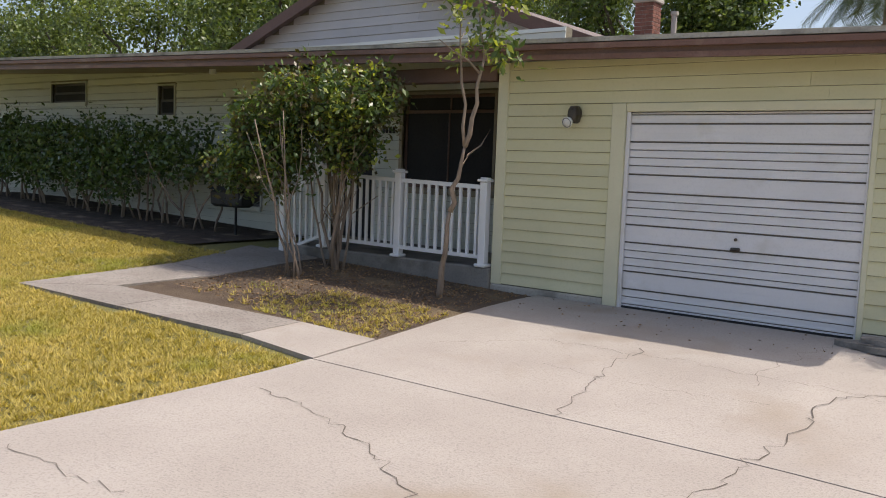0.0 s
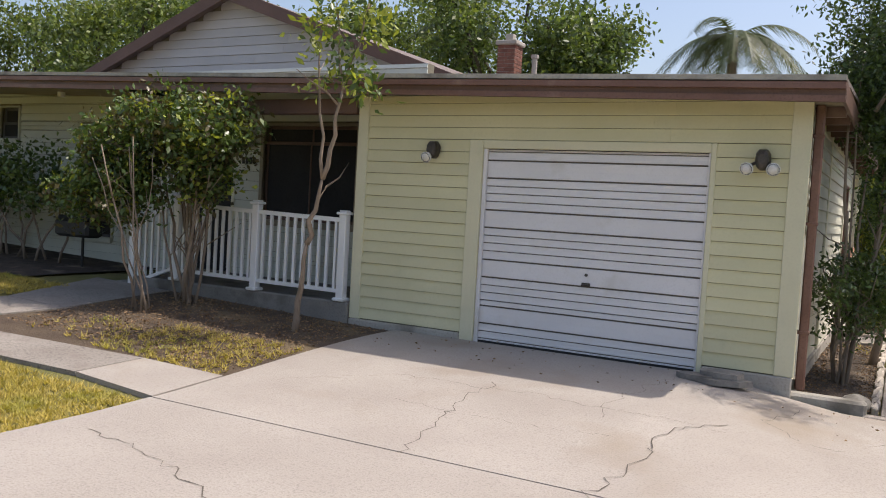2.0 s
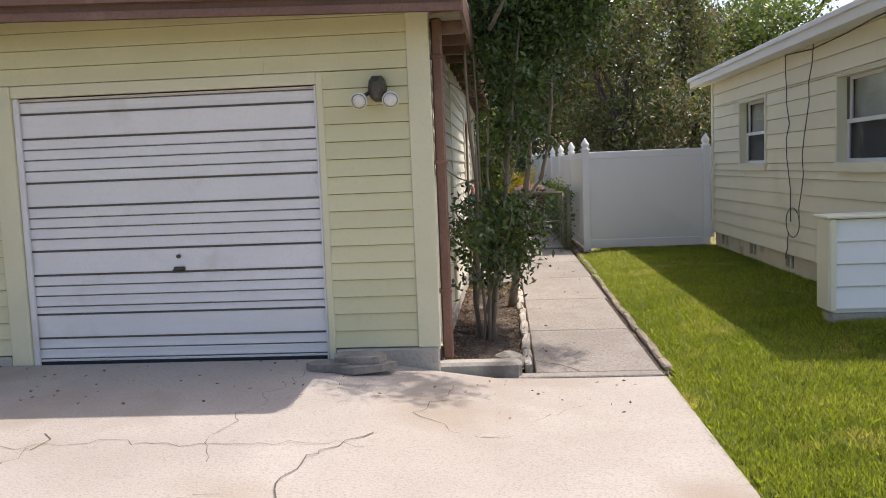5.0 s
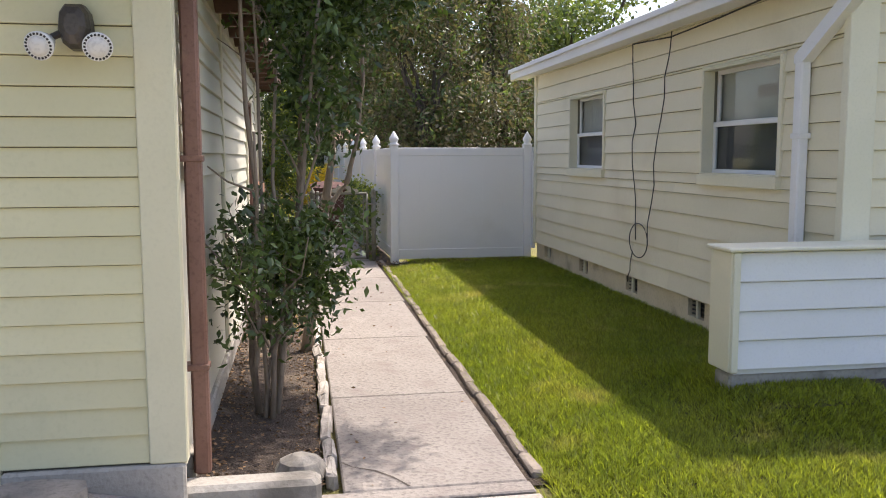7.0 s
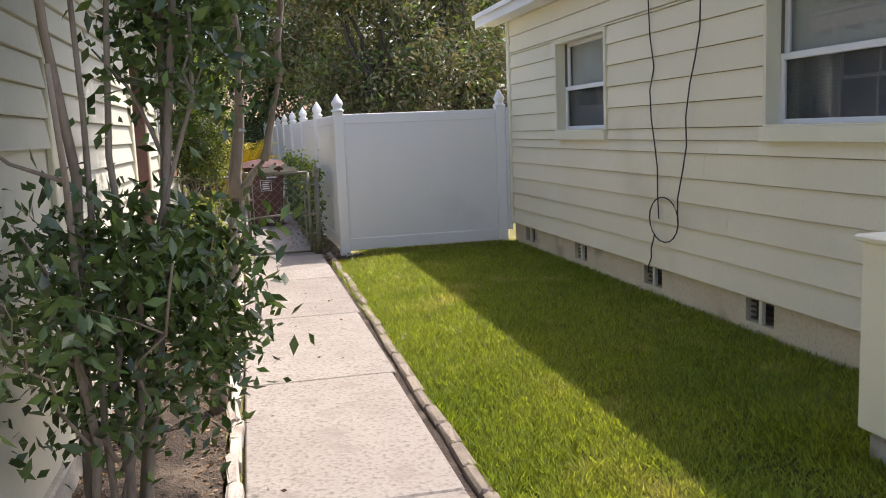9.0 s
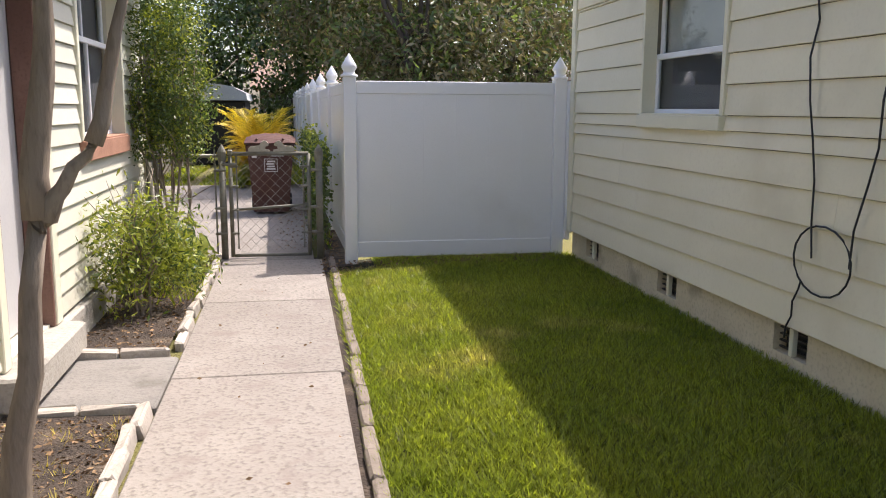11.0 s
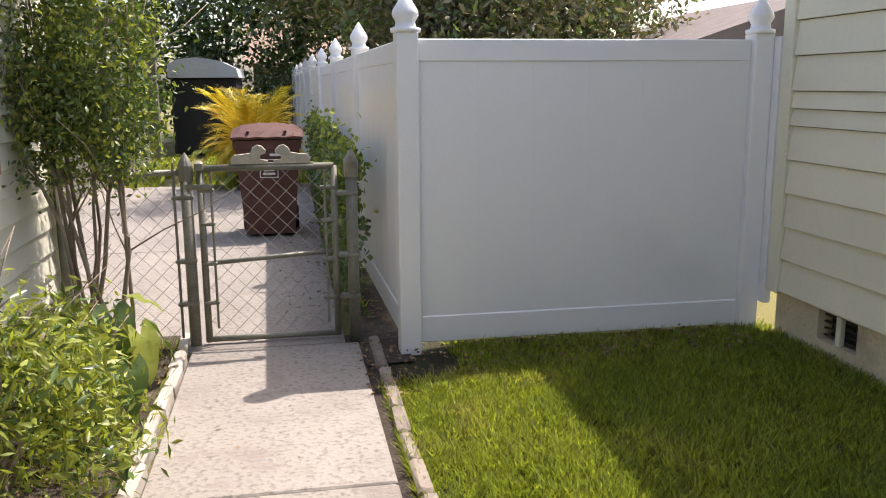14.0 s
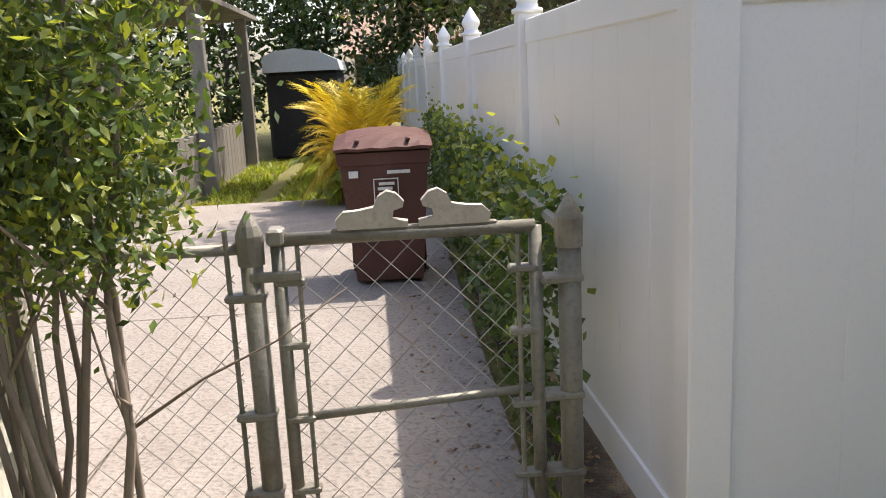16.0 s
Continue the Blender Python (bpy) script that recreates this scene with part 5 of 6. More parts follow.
for i in range(26):
    y = 25.5 + i * 0.3
    part("board", Shape().soft(-2.25, -2.2, y, y + 0.28, G - 0.05, G + 0.85 + 0.02 * (i % 3), 0.004), M_WOOD, wf)
shed = thing("open_shed", "grey weathered timber lean-to with dark inside", "shed")
for y in (29.0, 33.0):
    part("post", Shape().soft(-2.2, -2.0, y, y + 0.2, G - 0.05, 2.5, 0.01), M_WOOD, shed)
part("back_wall", Shape().soft(-5.0, -4.9, 28.6, 33.6, G - 0.05, 2.4, 0.01), M_WOOD, shed)
part("roof", Shape().prism([(-5.2, 2.4), (-1.9, 2.5), (-1.9, 2.58), (-5.2, 2.48)], "y", 28.5, 33.8), M_WOOD, shed)
farh = thing("far_house", "distant house with a tan tiled gable roof", "house")
part("wall", Shape().box(-0.6, 3.6, 50, 56, G - 0.1, 2.25), M_FARWALL, farh)
part("roof", Shape().prism([(49.4, 2.2), (56.6, 2.2), (53, 4.4)], "x", -1.0, 4.0), M_FARROOF, farh)
for x in (0.2, 2.0):
    part("window", Shape().box(x, x + 1.2, 49.96, 50.0, 1.0, 2.2), M_DARKROOM, farh)
blh = thing("neighbour_shed", "pale blue-grey shed roof over the fence", "shed")
part("wall", Shape().box(6.8, 11.5, 26.0, 31, G - 0.1, 1.95), M_VINYLCOVER, blh)
part("roof", Shape().prism([(6.5, 1.9), (11.8, 1.9), (9.1, 2.75)], "y", 25.7, 31.3), M_ROOF, blh)

# ---- plants ----
def V(*a):
    return Vector(a)


rngp = random.Random(8)
gb = gz(-7.5, 8.6)
stems = []
for cx0, cy0, k in ((-7.42, 8.05, 6), (-7.55, 8.9, 14)):
    for i in range(k):
        a = rngp.uniform(0, 6.28)
        f = rngp.uniform(0.02, 0.16)
        sx = rngp.uniform(-0.75, 0.65) if k > 6 else rngp.uniform(-0.7, 0.15)
        stems.append((V(cx0 + f * math.cos(a), cy0 + f * math.sin(a), gb - 0.03), V(cx0 + sx, cy0 + rngp.uniform(-0.35, 0.35), rngp.uniform(1.7, 2.3)), rngp.uniform(0.012, 0.026) if k > 6 else rngp.uniform(0.009, 0.017)))
plant("crape_myrtle", "multi-stemmed shrub tree with pale bark and glossy green leaves", "shrub", (0, 0, 0), stems,
      [(-7.15, 8.7, 2.15, 0.62, 0.6, 0.45), (-7.9, 8.6, 2.1, 0.6, 0.55, 0.5), (-8.45, 8.5, 1.75, 0.5, 0.5, 0.5), (-8.6, 8.3, 1.3, 0.45, 0.45, 0.3), (-7.2, 8.75, 1.6, 0.4, 0.4, 0.35), (-7.9, 8.3, 1.35, 0.35, 0.35, 0.4)],
      15000, (0.085, 0.045), ((M_LEAF, 0.62), (M_LEAFRED, 0.26), (M_LEAFBR, 0.12)), 1, M_BARKPALE, twig=2)
gb = gz(-5.56, 8.55)
plant("thin_tree", "thin leaning young tree with sparse yellow-green leaves", "tree", (0, 0, 0),
      [(V(-5.56, 8.55, gb - 0.03), V(-5.42, 8.5, 0.9), 0.042), (V(-5.42, 8.5, 0.9), V(-5.22, 8.45, 1.6), 0.034), (V(-5.22, 8.45, 1.6), V(-4.98, 8.4, 2.5), 0.03), (V(-5.22, 8.45, 1.6), V(-5.3, 8.4, 2.9), 0.02), (V(-4.98, 8.4, 2.5), V(-4.7, 8.4, 3.4), 0.016), (V(-4.98, 8.4, 2.5), V(-5.1, 8.4, 3.3), 0.014)],
      [(-5.0, 8.4, 2.65, 0.4, 0.3, 0.16), (-4.7, 8.4, 2.58, 0.25, 0.25, 0.12), (-5.15, 8.4, 3.0, 0.4, 0.35, 0.22), (-4.9, 8.4, 3.3, 0.45, 0.4, 0.25)],
      620, (0.11, 0.05), ((M_LEAFBR, 0.45), (M_LEAF, 0.55)), 2, M_BARKPALE, wob=0.015, tuft=0.1, twig=1)
hst, hbl = [], []
for i in range(17):
    x = -20.5 + i * 0.56
    h = gz(x, 9.9)
    for k in range(3):
        hst.append((V(x + rngp.uniform(-0.2, 0.2), 9.9 + rngp.uniform(-0.15, 0.15), h - 0.03), V(x + rngp.uniform(-0.5, 0.5), 9.8 + rngp.uniform(-0.4, 0.4), h + rngp.uniform(0.9, 1.4)), 0.022))
    hbl.append((x + rngp.uniform(-0.1, 0.1), 9.85, h + 1.25 + rngp.uniform(-0.08, 0.08), 0.5, 0.6, 0.55 + rngp.uniform(-0.05, 0.06)))
    if i < 14:
        hbl.append((x, 9.6, h + 0.75, 0.42, 0.5, 0.4))
plant("hedge", "tall clipped glossy-leaved hedge with bare legs", "hedge", (0, 0, 0), hst, hbl, 17000, (0.095, 0.055), ((M_LEAFDARK, 0.5), (M_LEAF, 0.5)), 3, M_BARK, tuft=0.1)

# shrub tree at the garage corner
sx, sy = -0.33, 10.85
st = []
for i in range(7):
    st.append((V(sx + rngp.uniform(-0.1, 0.1), sy + rngp.uniform(-0.15, 0.15), G - 0.02), V(sx + rngp.uniform(-0.15, 0.5), sy + rngp.uniform(-0.3, 0.5), rngp.uniform(1.4, 4.0)), rngp.uniform(0.012, 0.026)))
st += [(V(-0.2, 11.0, 2.6), V(0.9, 10.9, 4.7), 0.022), (V(0.9, 10.9, 4.7), V(1.5, 10.7, 5.3), 0.014), (V(-0.1, 11.1, 2.9), V(1.2, 11.7, 4.4), 0.022), (V(1.2, 11.7, 4.4), V(2.3, 11.8, 4.7), 0.014)]
st += [(V(-0.33, 10.85, 0.2), V(-0.42, 10.3, 0.85), 0.008), (V(-0.3, 10.8, 0.25), V(-0.5, 10.6, 1.1), 0.008), (V(-0.3, 10.9, 0.2), V(0.15, 11.0, 1.0), 0.009), (V(-0.3, 10.85, 0.2), V(-0.05, 10.6, 0.95), 0.009)]
plant("corner_shrub", "tall dark multi-stemmed shrub in the bed by the garage corner", "shrub", (0, 0, 0), st,
      [(-0.28, 10.95, 0.86, 0.34, 0.4, 0.34), (-0.04, 11.05, 0.88, 0.22, 0.32, 0.28), (-0.44, 10.4, 0.82, 0.12, 0.22, 0.1), (-0.28, 10.9, 0.48, 0.28, 0.28, 0.22), (0.05, 11.0, 0.55, 0.16, 0.25, 0.2), (0.05, 11.3, 2.3, 0.45, 0.5, 0.4), (-0.15, 11.3, 3.1, 0.65, 0.7, 0.6), (0.5, 11.4, 2.85, 0.55, 0.6, 0.5), (0.2, 11.5, 3.9, 1.0, 0.9, 0.7), (0.0, 11.2, 1.7, 0.28, 0.3, 0.4), (0.75, 11.6, 3.5, 0.6, 0.7, 0.5), (0.9, 12.2, 3.6, 0.8, 0.8, 0.6), (0.45, 12.0, 2.95, 0.55, 0.6, 0.5), (1.5, 10.75, 5.2, 0.6, 0.45, 0.3), (2.3, 11.8, 4.6, 0.45, 0.5, 0.2), (1.5, 12.6, 4.6, 0.7, 0.7, 0.35)],
      44000, (0.07, 0.03), ((M_LEAFDARK, 0.55), (M_LEAF, 0.45)), 4, M_BARK, tuft=0.08, twig=2)
plant("bed_tree", "small grey-barked tree forking low beside the door", "tree", (0, 0, 0),
      [(V(-0.07, 12.75, G - 0.03), V(0.13, 12.7, 1.0), 0.055), (V(0.13, 12.7, 1.0), V(0.2, 12.68, 1.75), 0.042), (V(0.2, 12.68, 1.75), V(0.1, 12.6, 3.3), 0.034), (V(0.13, 12.7, 0.98), V(0.29, 12.66, 1.2), 0.03), (V(0.29, 12.66, 1.2), V(0.4, 12.66, 1.62), 0.026), (V(0.4, 12.66, 1.62), V(0.5, 12.8, 2.9), 0.022)],
      [(-0.1, 12.5, 3.0, 0.75, 0.9, 0.5), (0.2, 13.0, 3.5, 0.9, 1.0, 0.6), (-0.3, 12.2, 2.7, 0.5, 0.7, 0.45), (-0.35, 13.5, 2.9, 0.5, 0.7, 0.5)],
      8000, (0.09, 0.035), ((M_LEAFDARK, 0.55), (M_LEAF, 0.45)), 5, M_BARK, wob=0.008)
st = [(V(-0.36 + rngp.uniform(-0.1, 0.1), 16.75 + rngp.uniform(-0.1, 0.1), G - 0.02), V(-0.34 + rngp.uniform(-0.28, 0.25), 16.8 + rngp.uniform(-0.3, 0.3), rngp.uniform(0.3, 0.7)), 0.012) for i in range(9)]
plant("bright_shrub", "rounded light green leafy shrub against the siding", "shrub", (0, 0, 0), st,
      [(-0.27, 16.8, 0.42, 0.3, 0.36, 0.26), (-0.2, 17.1, 0.2, 0.26, 0.4, 0.25), (-0.4, 16.65, 0.08, 0.2, 0.3, 0.2), (0.0, 16.9, 0.1, 0.12, 0.3, 0.15), (-0.5, 16.5, 0.45, 0.1, 0.2, 0.2)], 4600, (0.06, 0.017), ((M_LEAFBR, 0.7), (M_LEAF, 0.3)), 6, M_BARK, tuft=0.085, twig=4, shell=0.2)
st = [(V(-0.4 + rngp.uniform(-0.1, 0.1), 17.9, G - 0.02), V(-0.35 + rngp.uniform(-0.25, 0.25), 17.9 + rngp.uniform(-0.4, 0.4), rngp.uniform(0.05, 0.35)), 0.01) for i in range(8)]
plant("low_shrub", "low yellow-green leafy plants in the bed", "shrub", (0, 0, 0), st,
      [(-0.36, 17.7, 0.05, 0.28, 0.45, 0.25), (-0.4, 18.3, 0.05, 0.24, 0.35, 0.2)], 3400, (0.055, 0.026), ((M_LEAFBR, 0.8), (M_LEAF, 0.2)), 7, M_BARK, tuft=0.06)
st = [(V(-0.28 + rngp.uniform(-0.14, 0.14), 18.68 + rngp.uniform(-0.12, 0.12), G - 0.02), V(-0.3 + rngp.uniform(-0.4, 0.3), 18.68 + rngp.uniform(-0.3, 0.3), rngp.uniform(1.3, 2.1)), rngp.uniform(0.009, 0.018)) for i in range(10)]
plant("gate_shrub", "upright multi-stemmed shrub with a dense green crown by the gate", "shrub", (0, 0, 0), st,
      [(-0.28, 18.68, 1.5, 0.4, 0.42, 0.5), (-0.3, 18.68, 2.05, 0.36, 0.4, 0.38), (-0.28, 18.68, 1.05, 0.33, 0.35, 0.25), (-0.5, 18.6, 1.3, 0.25, 0.3, 0.5)], 16000, (0.042, 0.018), ((M_LEAF, 0.65), (M_LEAFBR, 0.35)), 8, M_BARK, tuft=0.06, twig=3)

big = thing("elephant_ear", "large bright arrow-shaped leaves on pale stalks", "plant")
for k, (dx, dy, h, az, ln, tip_down) in enumerate(((0.0, 0.22, 0.22, 8, 0.17, 14), (-0.06, 0.0, 0.16, -70, 0.3, 72), (0.08, -0.05, 0.08, -40, 0.26, 70), (0.1, 0.1, 0.1, 20, 0.24, 50), (-0.1, -0.2, 0.0, 250, 0.28, 55), (0.06, -0.3, -0.02, 280, 0.24, 60))):
    root, tip = V(-0.14, 18.3, G), V(-0.14 + dx, 18.3 + dy, h)
    part("stalk", Shape().tube([root, root.lerp(tip, 0.5) + V(0, 0, 0.08), tip], 0.009, 0.006, 6), M_LEAFBR, big)
    m = Matrix.Translation(tip) @ pose(0, 0, 0, 0, 0, az) @ pose(0, 0, 0, 0, tip_down, 0)
    outl = [(-0.3, 0.17), (-0.29, 0.3), (-0.18, 0.41), (-0.02, 0.46), (0.18, 0.45), (0.38, 0.39), (0.58, 0.29), (0.8, 0.14), (1.0, 0.0)]
    s, k2 = Shape(), len(outl)
    left = [m @ V(a * ln, b * ln * 0.75, 0.10 * b * ln + 0.012 * math.sin(11 * a) - 0.05 * a * a) for a, b in outl]
    right = [m @ V(a * ln, -b * ln * 0.75, 0.10 * b * ln + 0.012 * math.cos(10 * a) - 0.05 * a * a) for a, b in outl]
    mid = [m @ V(max(a, -0.04) * ln, 0, -0.05 * a * a) for a, b in outl]
    s.add(left + mid + right, [(i, i + 1, k2 + 1 + i, k2 + i) for i in range(k2 - 1)] + [(k2 + i, k2 + 1 + i, 2 * k2 + 1 + i, 2 * k2 + i) for i in range(k2 - 1)])
    part("leaf", s, M_LEAF if k % 2 else M_LEAFBR, big, shade=True)

# ivy on the fence run
rngn = np.random.default_rng(20)
pts = np.stack([1.1 + rngn.normal(size=9000) * 0.05, rngn.uniform(19.5, 27.5, 9000), G + rngn.beta(1.6, 1.0, 9000) * 1.1], axis=1)
iv = new("ivy", leaf_mesh("ivy", M_LEAF, pts, 0.055, 0.042, rngn, 0.4))
iv.parent = ivf
pts = np.stack([1.1 + rngn.normal(size=1500) * 0.06, rngn.uniform(19.5, 27.5, 1500), 0.7 + rngn.normal(size=1500) * 0.14], axis=1)
iv = new("ivy", leaf_mesh("ivy", M_LEAFBR, pts, 0.055, 0.042, rngn, 0.4))
iv.parent = ivf


def frond_mesh(name, mat, base, count, length, lift, droop, leaflets, width, rng, lean=0.5):
    """Arching fronds with leaflets on both sides."""
    v, f = [], []
    for k in range(count):
        az = 2 * math.pi * k / count + rng.uniform(-0.3, 0.3)
        up = lift * rng.uniform(0.3, 1.15)
        L = length * rng.uniform(0.75, 1.1)
        d = np.array([math.cos(az), math.sin(az), 0])
        for i in range(leaflets):
            t = 0.12 + 0.88 * i / leaflets
            c = np.array(base) + d * L * t * 0.85 + np.array([0, 0, up * t - droop * t * t])
            ta = d * 0.85 * L + np.array([0, 0, up - 2 * droop * t])
            ta /= np.linalg.norm(ta)
            side = np.array([-d[1], d[0], 0])
            for sg in (1, -1):
                ll = L * 0.26 * (1.15 - 0.75 * abs(t - 0.45)) * rng.uniform(0.8, 1.2)
                tip = c + (side * sg * 0.8 + ta * lean + np.array([0, 0, -0.35 + rng.uniform(-0.2, 0.2)])) * ll
                q = len(v)
                v += [c - ta * width * 0.5, c + ta * width * 0.5, tip]
                f.append((q, q + 1, q + 2))
            q = len(v)
            ww = side * width * 0.4
            c2 = c + ta * L * 0.9 / leaflets
            v += [c - ww, c + ww, c2 + ww, c2 - ww]
            f += [(q, q + 1, q + 2), (q, q + 2, q + 3)]
    return tri_mesh(name, np.array(v), np.array(f), mat)


gp = thing("golden_palm", "clump of golden yellow arching palm fronds", "palm")
ob = new("frond", frond_mesh("frond", M_GOLD, (0.15, 27.4, 0.15), 90, 0.82, 1.65, 0.75, 46, 0.018, rngn, 1.3))
ob.parent = gp
ob = new("frond", frond_mesh("frond", M_LEAFBR, (0.1, 27.4, -0.1), 16, 0.9, 1.1, 0.8, 30, 0.05, rngn))
ob.parent = gp
part("stem", Shape().tube([(0.2, 27.4, G - 0.05), (0.2, 27.4, 0.3)], 0.1, 0.06, 8).tube([(0.05, 27.5, G - 0.05), (0.0, 27.5, 0.4)], 0.05, 0.04, 8), M_BARKPALE, gp)


def palm_tree(x, y, h, size, seed):
    rng = np.random.default_rng(seed)
    t = thing("palm_tree", "tall palm with drooping grey-green fronds", "palm")
    part("trunk", Shape().tube(wobble(rng, (x, y, G - 0.1), (x, y, h), 8, 0.05), 0.2, 0.15, 10), M_BARK, t, shade=True)
    fr = new("frond", frond_mesh("frond", M_PALM, (x, y, h), 24, size, size * 0.75, size * 0.85, 74, 0.035, rng))
    fr.parent = t


palm_tree(-5.5, 32.0, 7.8, 2.9, 30)
palm_tree(-16.8, 33.0, 8.6, 2.6, 31)


def big_tree(name, label, x, y, h, spread, n, mats, seed, leaf=(0.21, 0.12), low=0.35, group="", trunk=0.28):
    """A broad tree: forked trunk, limbs and a lumpy crown of many leaf tufts with gaps."""
    rng = random.Random(seed)
    stems = [(V(x, y, G - 0.1), V(x + rng.uniform(-0.3, 0.3), y, h * 0.45), trunk)]
    blobs = []
    for k in range(11):
        a, r = rng.uniform(0, 6.28), spread * rng.uniform(0.15, 0.75)
        z = h * rng.uniform(low + 0.08, 0.9)
        e = spread * rng.uniform(0.28, 0.45)
        c = (x + r * math.cos(a), y + r * math.sin(a) * 0.7, z)
        blobs.append((*c, e, e, e * 0.72))
        stems.append((V(x, y, h * rng.uniform(0.25, 0.45)), V(*c), trunk * 0.4))
    return plant(name, label, "tree", (0, 0, 0), stems, blobs, n, leaf, mats, seed, M_BARKDK, tuft=0.30, wob=0.1, shell=0.35, group=group)


OAKS = ((-27, 27, 10.5, 5.0, 0), (-20.5, 30, 9.2, 4.2, 1), (-13.5, 31, 11.5, 4.6, 0), (-10.9, 30, 9.6, 3.4, 0), (-22, 40, 12, 6, 1), (1.2, 43, 12.5, 5.6, 0),
        (4.2, 40, 12.5, 5.5, 0), (10.5, 38, 10.0, 5.0, 0), (-34, 24, 10, 5, 1), (-25, 22, 9.0, 3.6, 1), (-31, 32, 12.5, 5.5, 0), (-47, 25, 11, 5.5, 0), (-40, 24, 11, 5.0, 1))
for k, (x, y, h, sp, lt) in enumerate(OAKS):
    big_tree("oak_tree", "large dark green broadleaf tree behind the houses" if not lt else "large light green broadleaf tree behind the houses", x, y, h, sp, 15500,
             ((M_OAK, 0.45 if lt else 0.8), (M_OAKLT, 0.55 if lt else 0.2)), 50 + k, group="trees behind the houses", low=0.2)
for k, (x, y, h, sp) in enumerate(((3.2, 27.5, 6.4, 2.3), (5.6, 29.0, 7.4, 2.8), (2.6, 32.0, 8.5, 2.8))):
    big_tree("mossy_tree", "brownish green tree hung with moss over the fence", x, y, h, sp, 19000, ((M_MOSS, 0.6), (M_OAK, 0.4)), 80 + k, (0.16, 0.06), 0.1, "mossy trees", 0.15)
plant("back_shrub", "tall dark green shrubs filling the back of the yard", "shrub", (0, 0, 0),
      [(V(x, 38.5, G - 0.1), V(x + 0.2, 38.5, 4.2), 0.07) for x in (-6, -3.5, -1, 1.5, 3.6)],
      [(x, 38.5 + 0.5 * (k % 2), z, 1.55, 1.2, 1.5) for z in (1.3, 3.4) for k, x in enumerate((-6.0, -3.7, -1.4, 0.9, 3.2))] + [(-4.6, 39, 4.7, 1.2, 1.0, 0.8), (-0.3, 39.2, 4.9, 1.4, 1.0, 0.9)],
      20000, (0.2, 0.11), ((M_LEAFDARK, 1.0),), 95, M_BARKDK, tuft=0.2)

# utility wire
wire = Shape().tube([(-40, 20, 4.6), (-30, 21, 4.25), (-20, 22, 4.1), (-14, 22.5, 4.2)], 0.012, seg=5)
solid("overhead_wire", wire, M_BLACK, "thin dark service wire over the roof", "wire")


# ---- grass, litter, cracks ----
def grass(name, mat, boxes, density, height, width, seed, label, lift=-0.025):
    """Single blades scattered on the ground of several rectangles."""
    rng = np.random.default_rng(seed)
    pts, outs, tall = [], [], []
    for x0, x1, y0, y1, dens in boxes:
        k = int((x1 - x0) * (y1 - y0) * density * dens / 8) * 8
        tufts = np.stack([rng.uniform(x0, x1, k // 8), rng.uniform(y0, y1, k // 8)], axis=1)
        off = rng.normal(size=(k, 2)) * 0.012
        pts.append(np.clip(np.repeat(tufts, 8, axis=0) + off, (x0, y0), (x1, y1)))
        outs.append(np.arctan2(off[:, 1], off[:, 0]))
        tall.append(np.repeat(rng.uniform(0.65, 1.3, k // 8), 8))
    xy = np.concatenate(pts)
    z = np.array([gz(a, b) for a, b in xy.tolist()]) + lift
    n = len(xy)
    h = height * rng.uniform(0.6, 1.2, n) * np.concatenate(tall)
    wd = width * rng.uniform(0.6, 1.3, n)
    lean = rng.uniform(0.3, 1.5, n) * h
    la = np.concatenate(outs) + rng.normal(size=n) * 0.5
    az = la + np.pi / 2 + rng.normal(size=n) * 0.5
    base = np.stack([xy[:, 0], xy[:, 1], z], axis=1)
    side = np.stack([np.cos(az), np.sin(az), np.zeros(n)], axis=1) * wd[:, None] * 0.5
    tip = base + np.stack([np.cos(la) * lean, np.sin(la) * lean, h], axis=1)
    v = np.stack([base - side, base + side, tip], axis=1).reshape(-1, 3)
    t = np.arange(n * 3).reshape(-1, 3)
    return tagged(new(name, tri_mesh(name, v, t, mat)), label, "grass", kind="stuff")


grass("grass", M_GRASSR, [(1.15, 3.62, 9.4, 18.25, 1.0), (1.6, 3.62, 18.25, 18.72, 0.6), (1.6, 3.5, 18.8, 19.3, 0.4), (1.07, 3.6, 3.0, 9.4, 0.8), (3.6, 6.0, 3.0, 9.0, 0.4)], 17000, 0.05, 0.011, 40, "bright green lawn grass beside the path", -0.02)
grass("dry_grass", M_GRASSL, [(-12.0, -4.90, -1.0, 5.72, 1.0), (-7.4, -4.9, 5.72, 5.86, 1.0), (-18.0, -9.3, 5.72, 8.6, 0.7), (-18, -12, -1, 5.72, 0.4)], 5200, 0.042, 0.012, 41, "dry yellowish lawn grass before the house", -0.02)
grass("bed_grass", M_GRASSL, [(-6.6, -4.9, 6.72, 7.9, 1.3), (-7.6, -6.6, 6.8, 7.6, 0.4), (-0.6, 0.0, 13.6, 14.5, 0.5)], 1200, 0.045, 0.012, 42, "sparse dry grass in the bed", 0.0)
grass("bed_weeds", M_GRASSR, [(-0.3, 0.02, 17.0, 19.2, 1.0), (1.08, 1.3, 18.8, 24.0, 0.12)], 900, 0.10, 0.014, 43, "green weeds along the bed edge", 0.0)
grass("back_grass", M_GRASSR, [(-2.1, -1.35, 27.75, 33.8, 1.0), (-1.05, 1.0, 27.75, 33.8, 1.0)], 900, 0.08, 0.03, 44, "yellow-green grass of the back lawn", -0.02)
rngl = np.random.default_rng(60)
lit = []
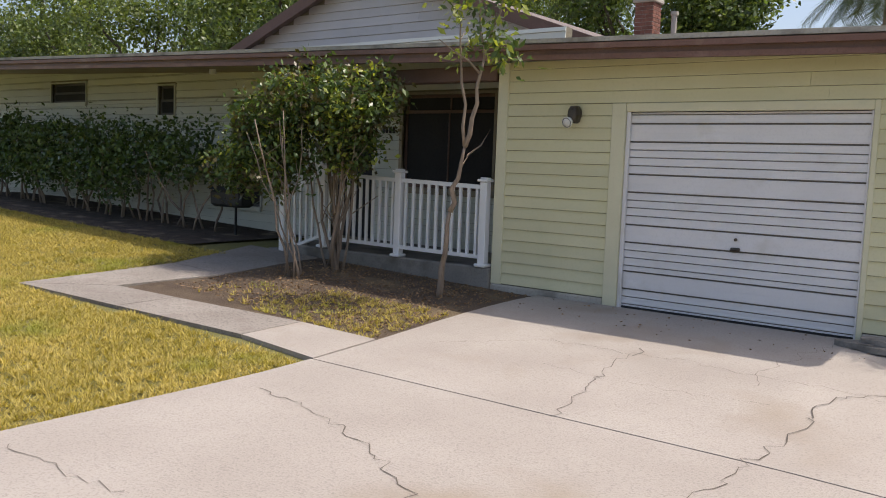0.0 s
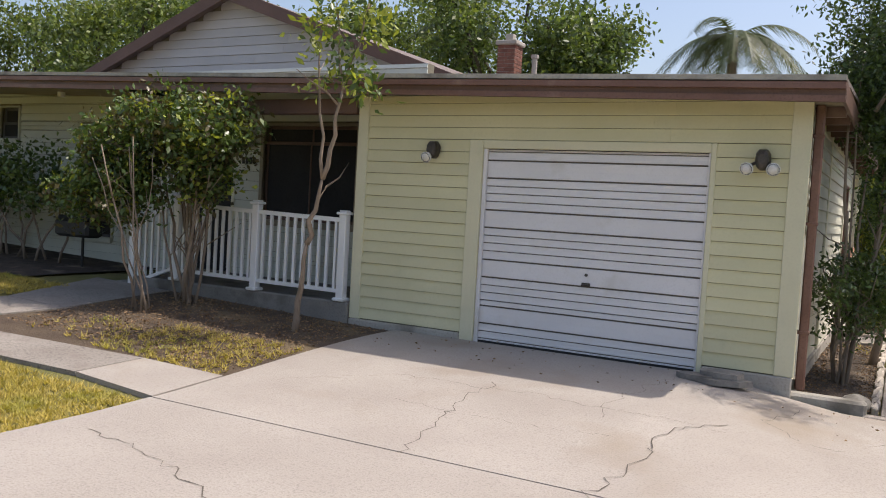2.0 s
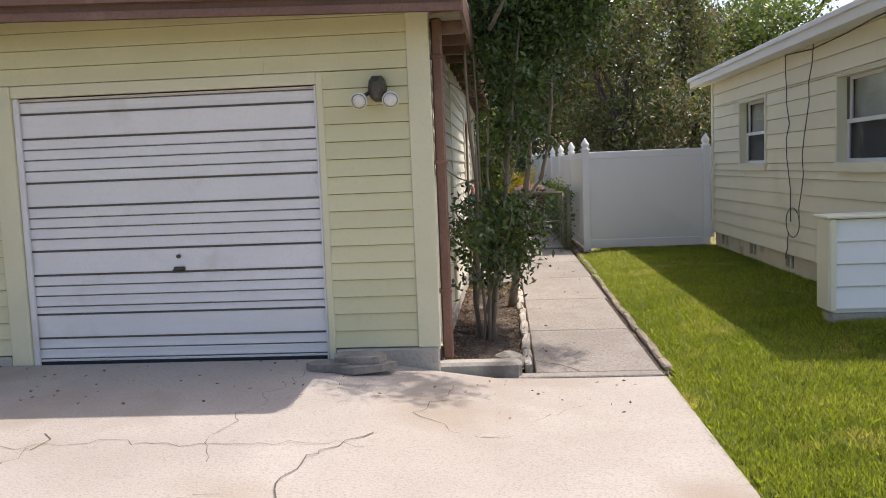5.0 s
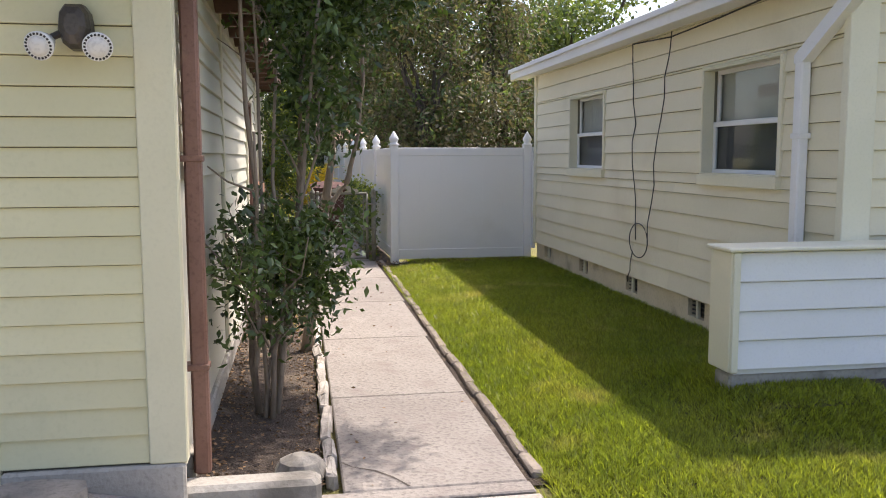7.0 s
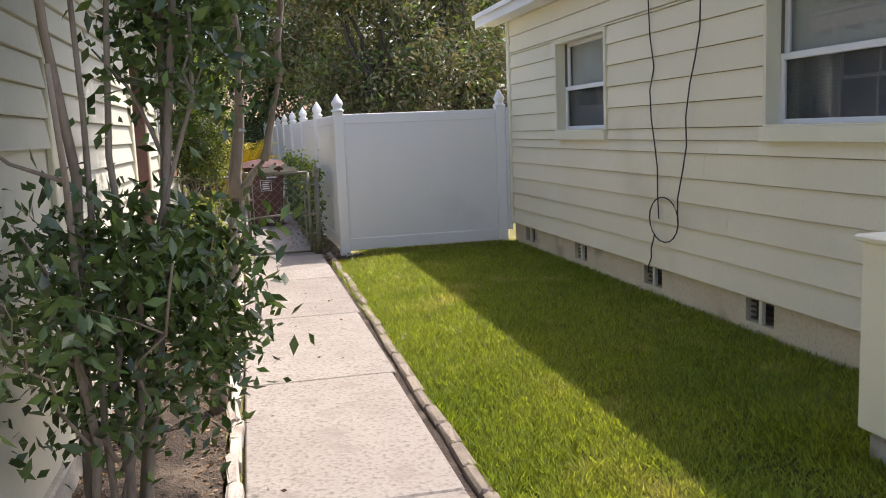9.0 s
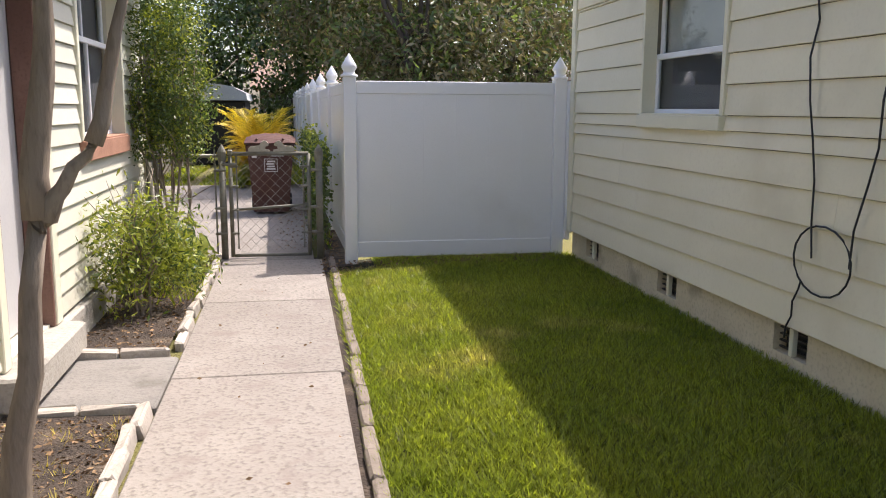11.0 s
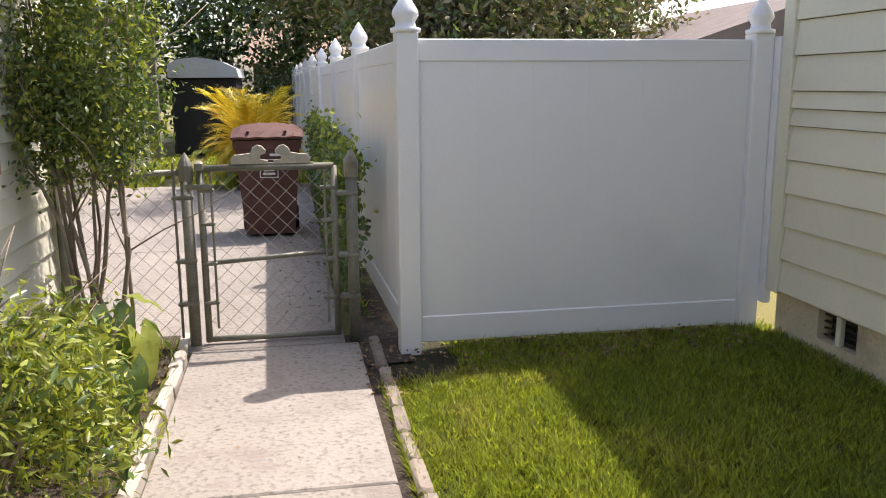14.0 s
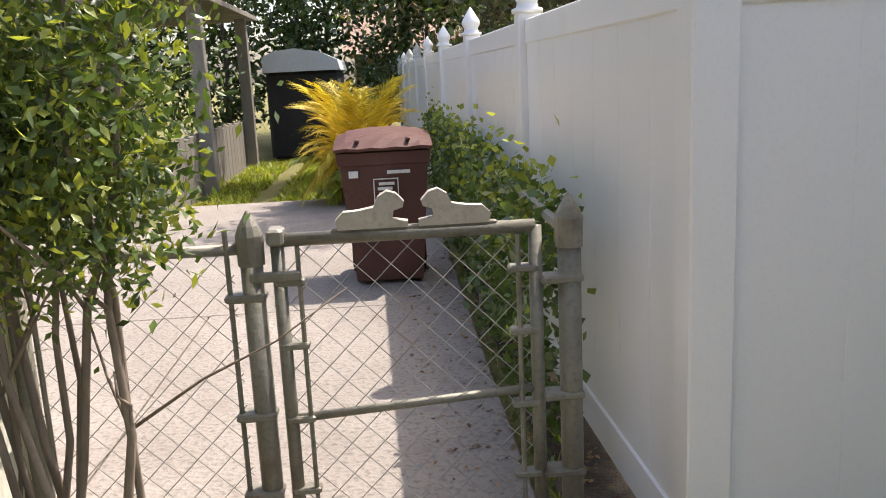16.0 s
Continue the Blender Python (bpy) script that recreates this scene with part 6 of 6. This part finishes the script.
for x0, x1, y0, y1, k in ((-0.65, 0.0, 9.7, 14.5, 2400), (-0.65, 0.0, 15.7, 19.2, 900), (-8.0, -4.9, 6.8, 9.3, 4500), (1.05, 1.3, 18.0, 26, 900), (1.2, 3.4, 18.2, 18.7, 350), (-4.7, 0.9, 8.3, 9.4, 110), (0.1, 1.0, 9.6, 18.8, 40), (0.6, 1.0, 19.5, 24, 260)):
    x, y = rngl.uniform(x0, x1, k), rngl.uniform(y0, y1, k)
    lit.append(np.stack([x, y, np.array([gz(a, b) for a, b in zip(x, y)]) + 0.026], axis=1))
tagged(new("leaf_litter", leaf_mesh("leaf_litter", M_LITTER, np.concatenate(lit), 0.032, 0.016, rngl, 0.0, 0.12)), "scattered dry brown leaves on soil and paving", "leaf litter", kind="stuff")
CRACKS = (
    (((-4.54, 5.1), (-4.04, 5.0), (-3.47, 4.82), (-3.13, 4.72), (-2.83, 4.5), (-2.5, 4.3), (-2.4, 3.6)), 0.016),
    (((-2.84, 7.8), (-2.83, 7.1), (-2.68, 6.5), (-2.6, 5.9)), 0.014),
    (((-0.94, 7.88), (-1.18, 7.46), (-1.27, 7.19), (-1.23, 6.81), (-1.3, 6.0), (-1.37, 5.57), (-1.41, 5.2)), 0.015),
    (((-4.59, 3.32), (-4.2, 3.35), (-3.87, 3.36), (-3.54, 3.4)), 0.012),
    (((-1.53, 9.12), (-1.75, 8.22), (-1.8, 7.74), (-1.72, 7.38)), 0.009),
    (((-0.38, 9.4), (-0.71, 8.33), (-0.47, 8.07), (-0.2, 8.0), (0.03, 8.38), (0.37, 8.69)), 0.010),
    (((-3.23, 6.9), (-2.59, 6.9), (-2.07, 6.91), (-1.52, 7.0)), 0.007),
    (((-4.4, 6.9), (-3.6, 7.6), (-2.8, 7.66), (-2.12, 7.65), (-1.42, 7.61), (-0.88, 7.69)), 0.008),
)
for k, (ends, wd) in enumerate(CRACKS):
    crack(driveway, ends, wd * 0.48, 70 + k, jag=0.075)
part("joint_filler", Shape().box(-4.83, 1.04, 5.9155, 5.9295, G - 0.06, G - 0.01), M_CRACK, driveway)
crack(path, ((0.1, 10.0), (0.3, 9.85), (0.42, 9.62)), 0.012, 90, 0.0225)
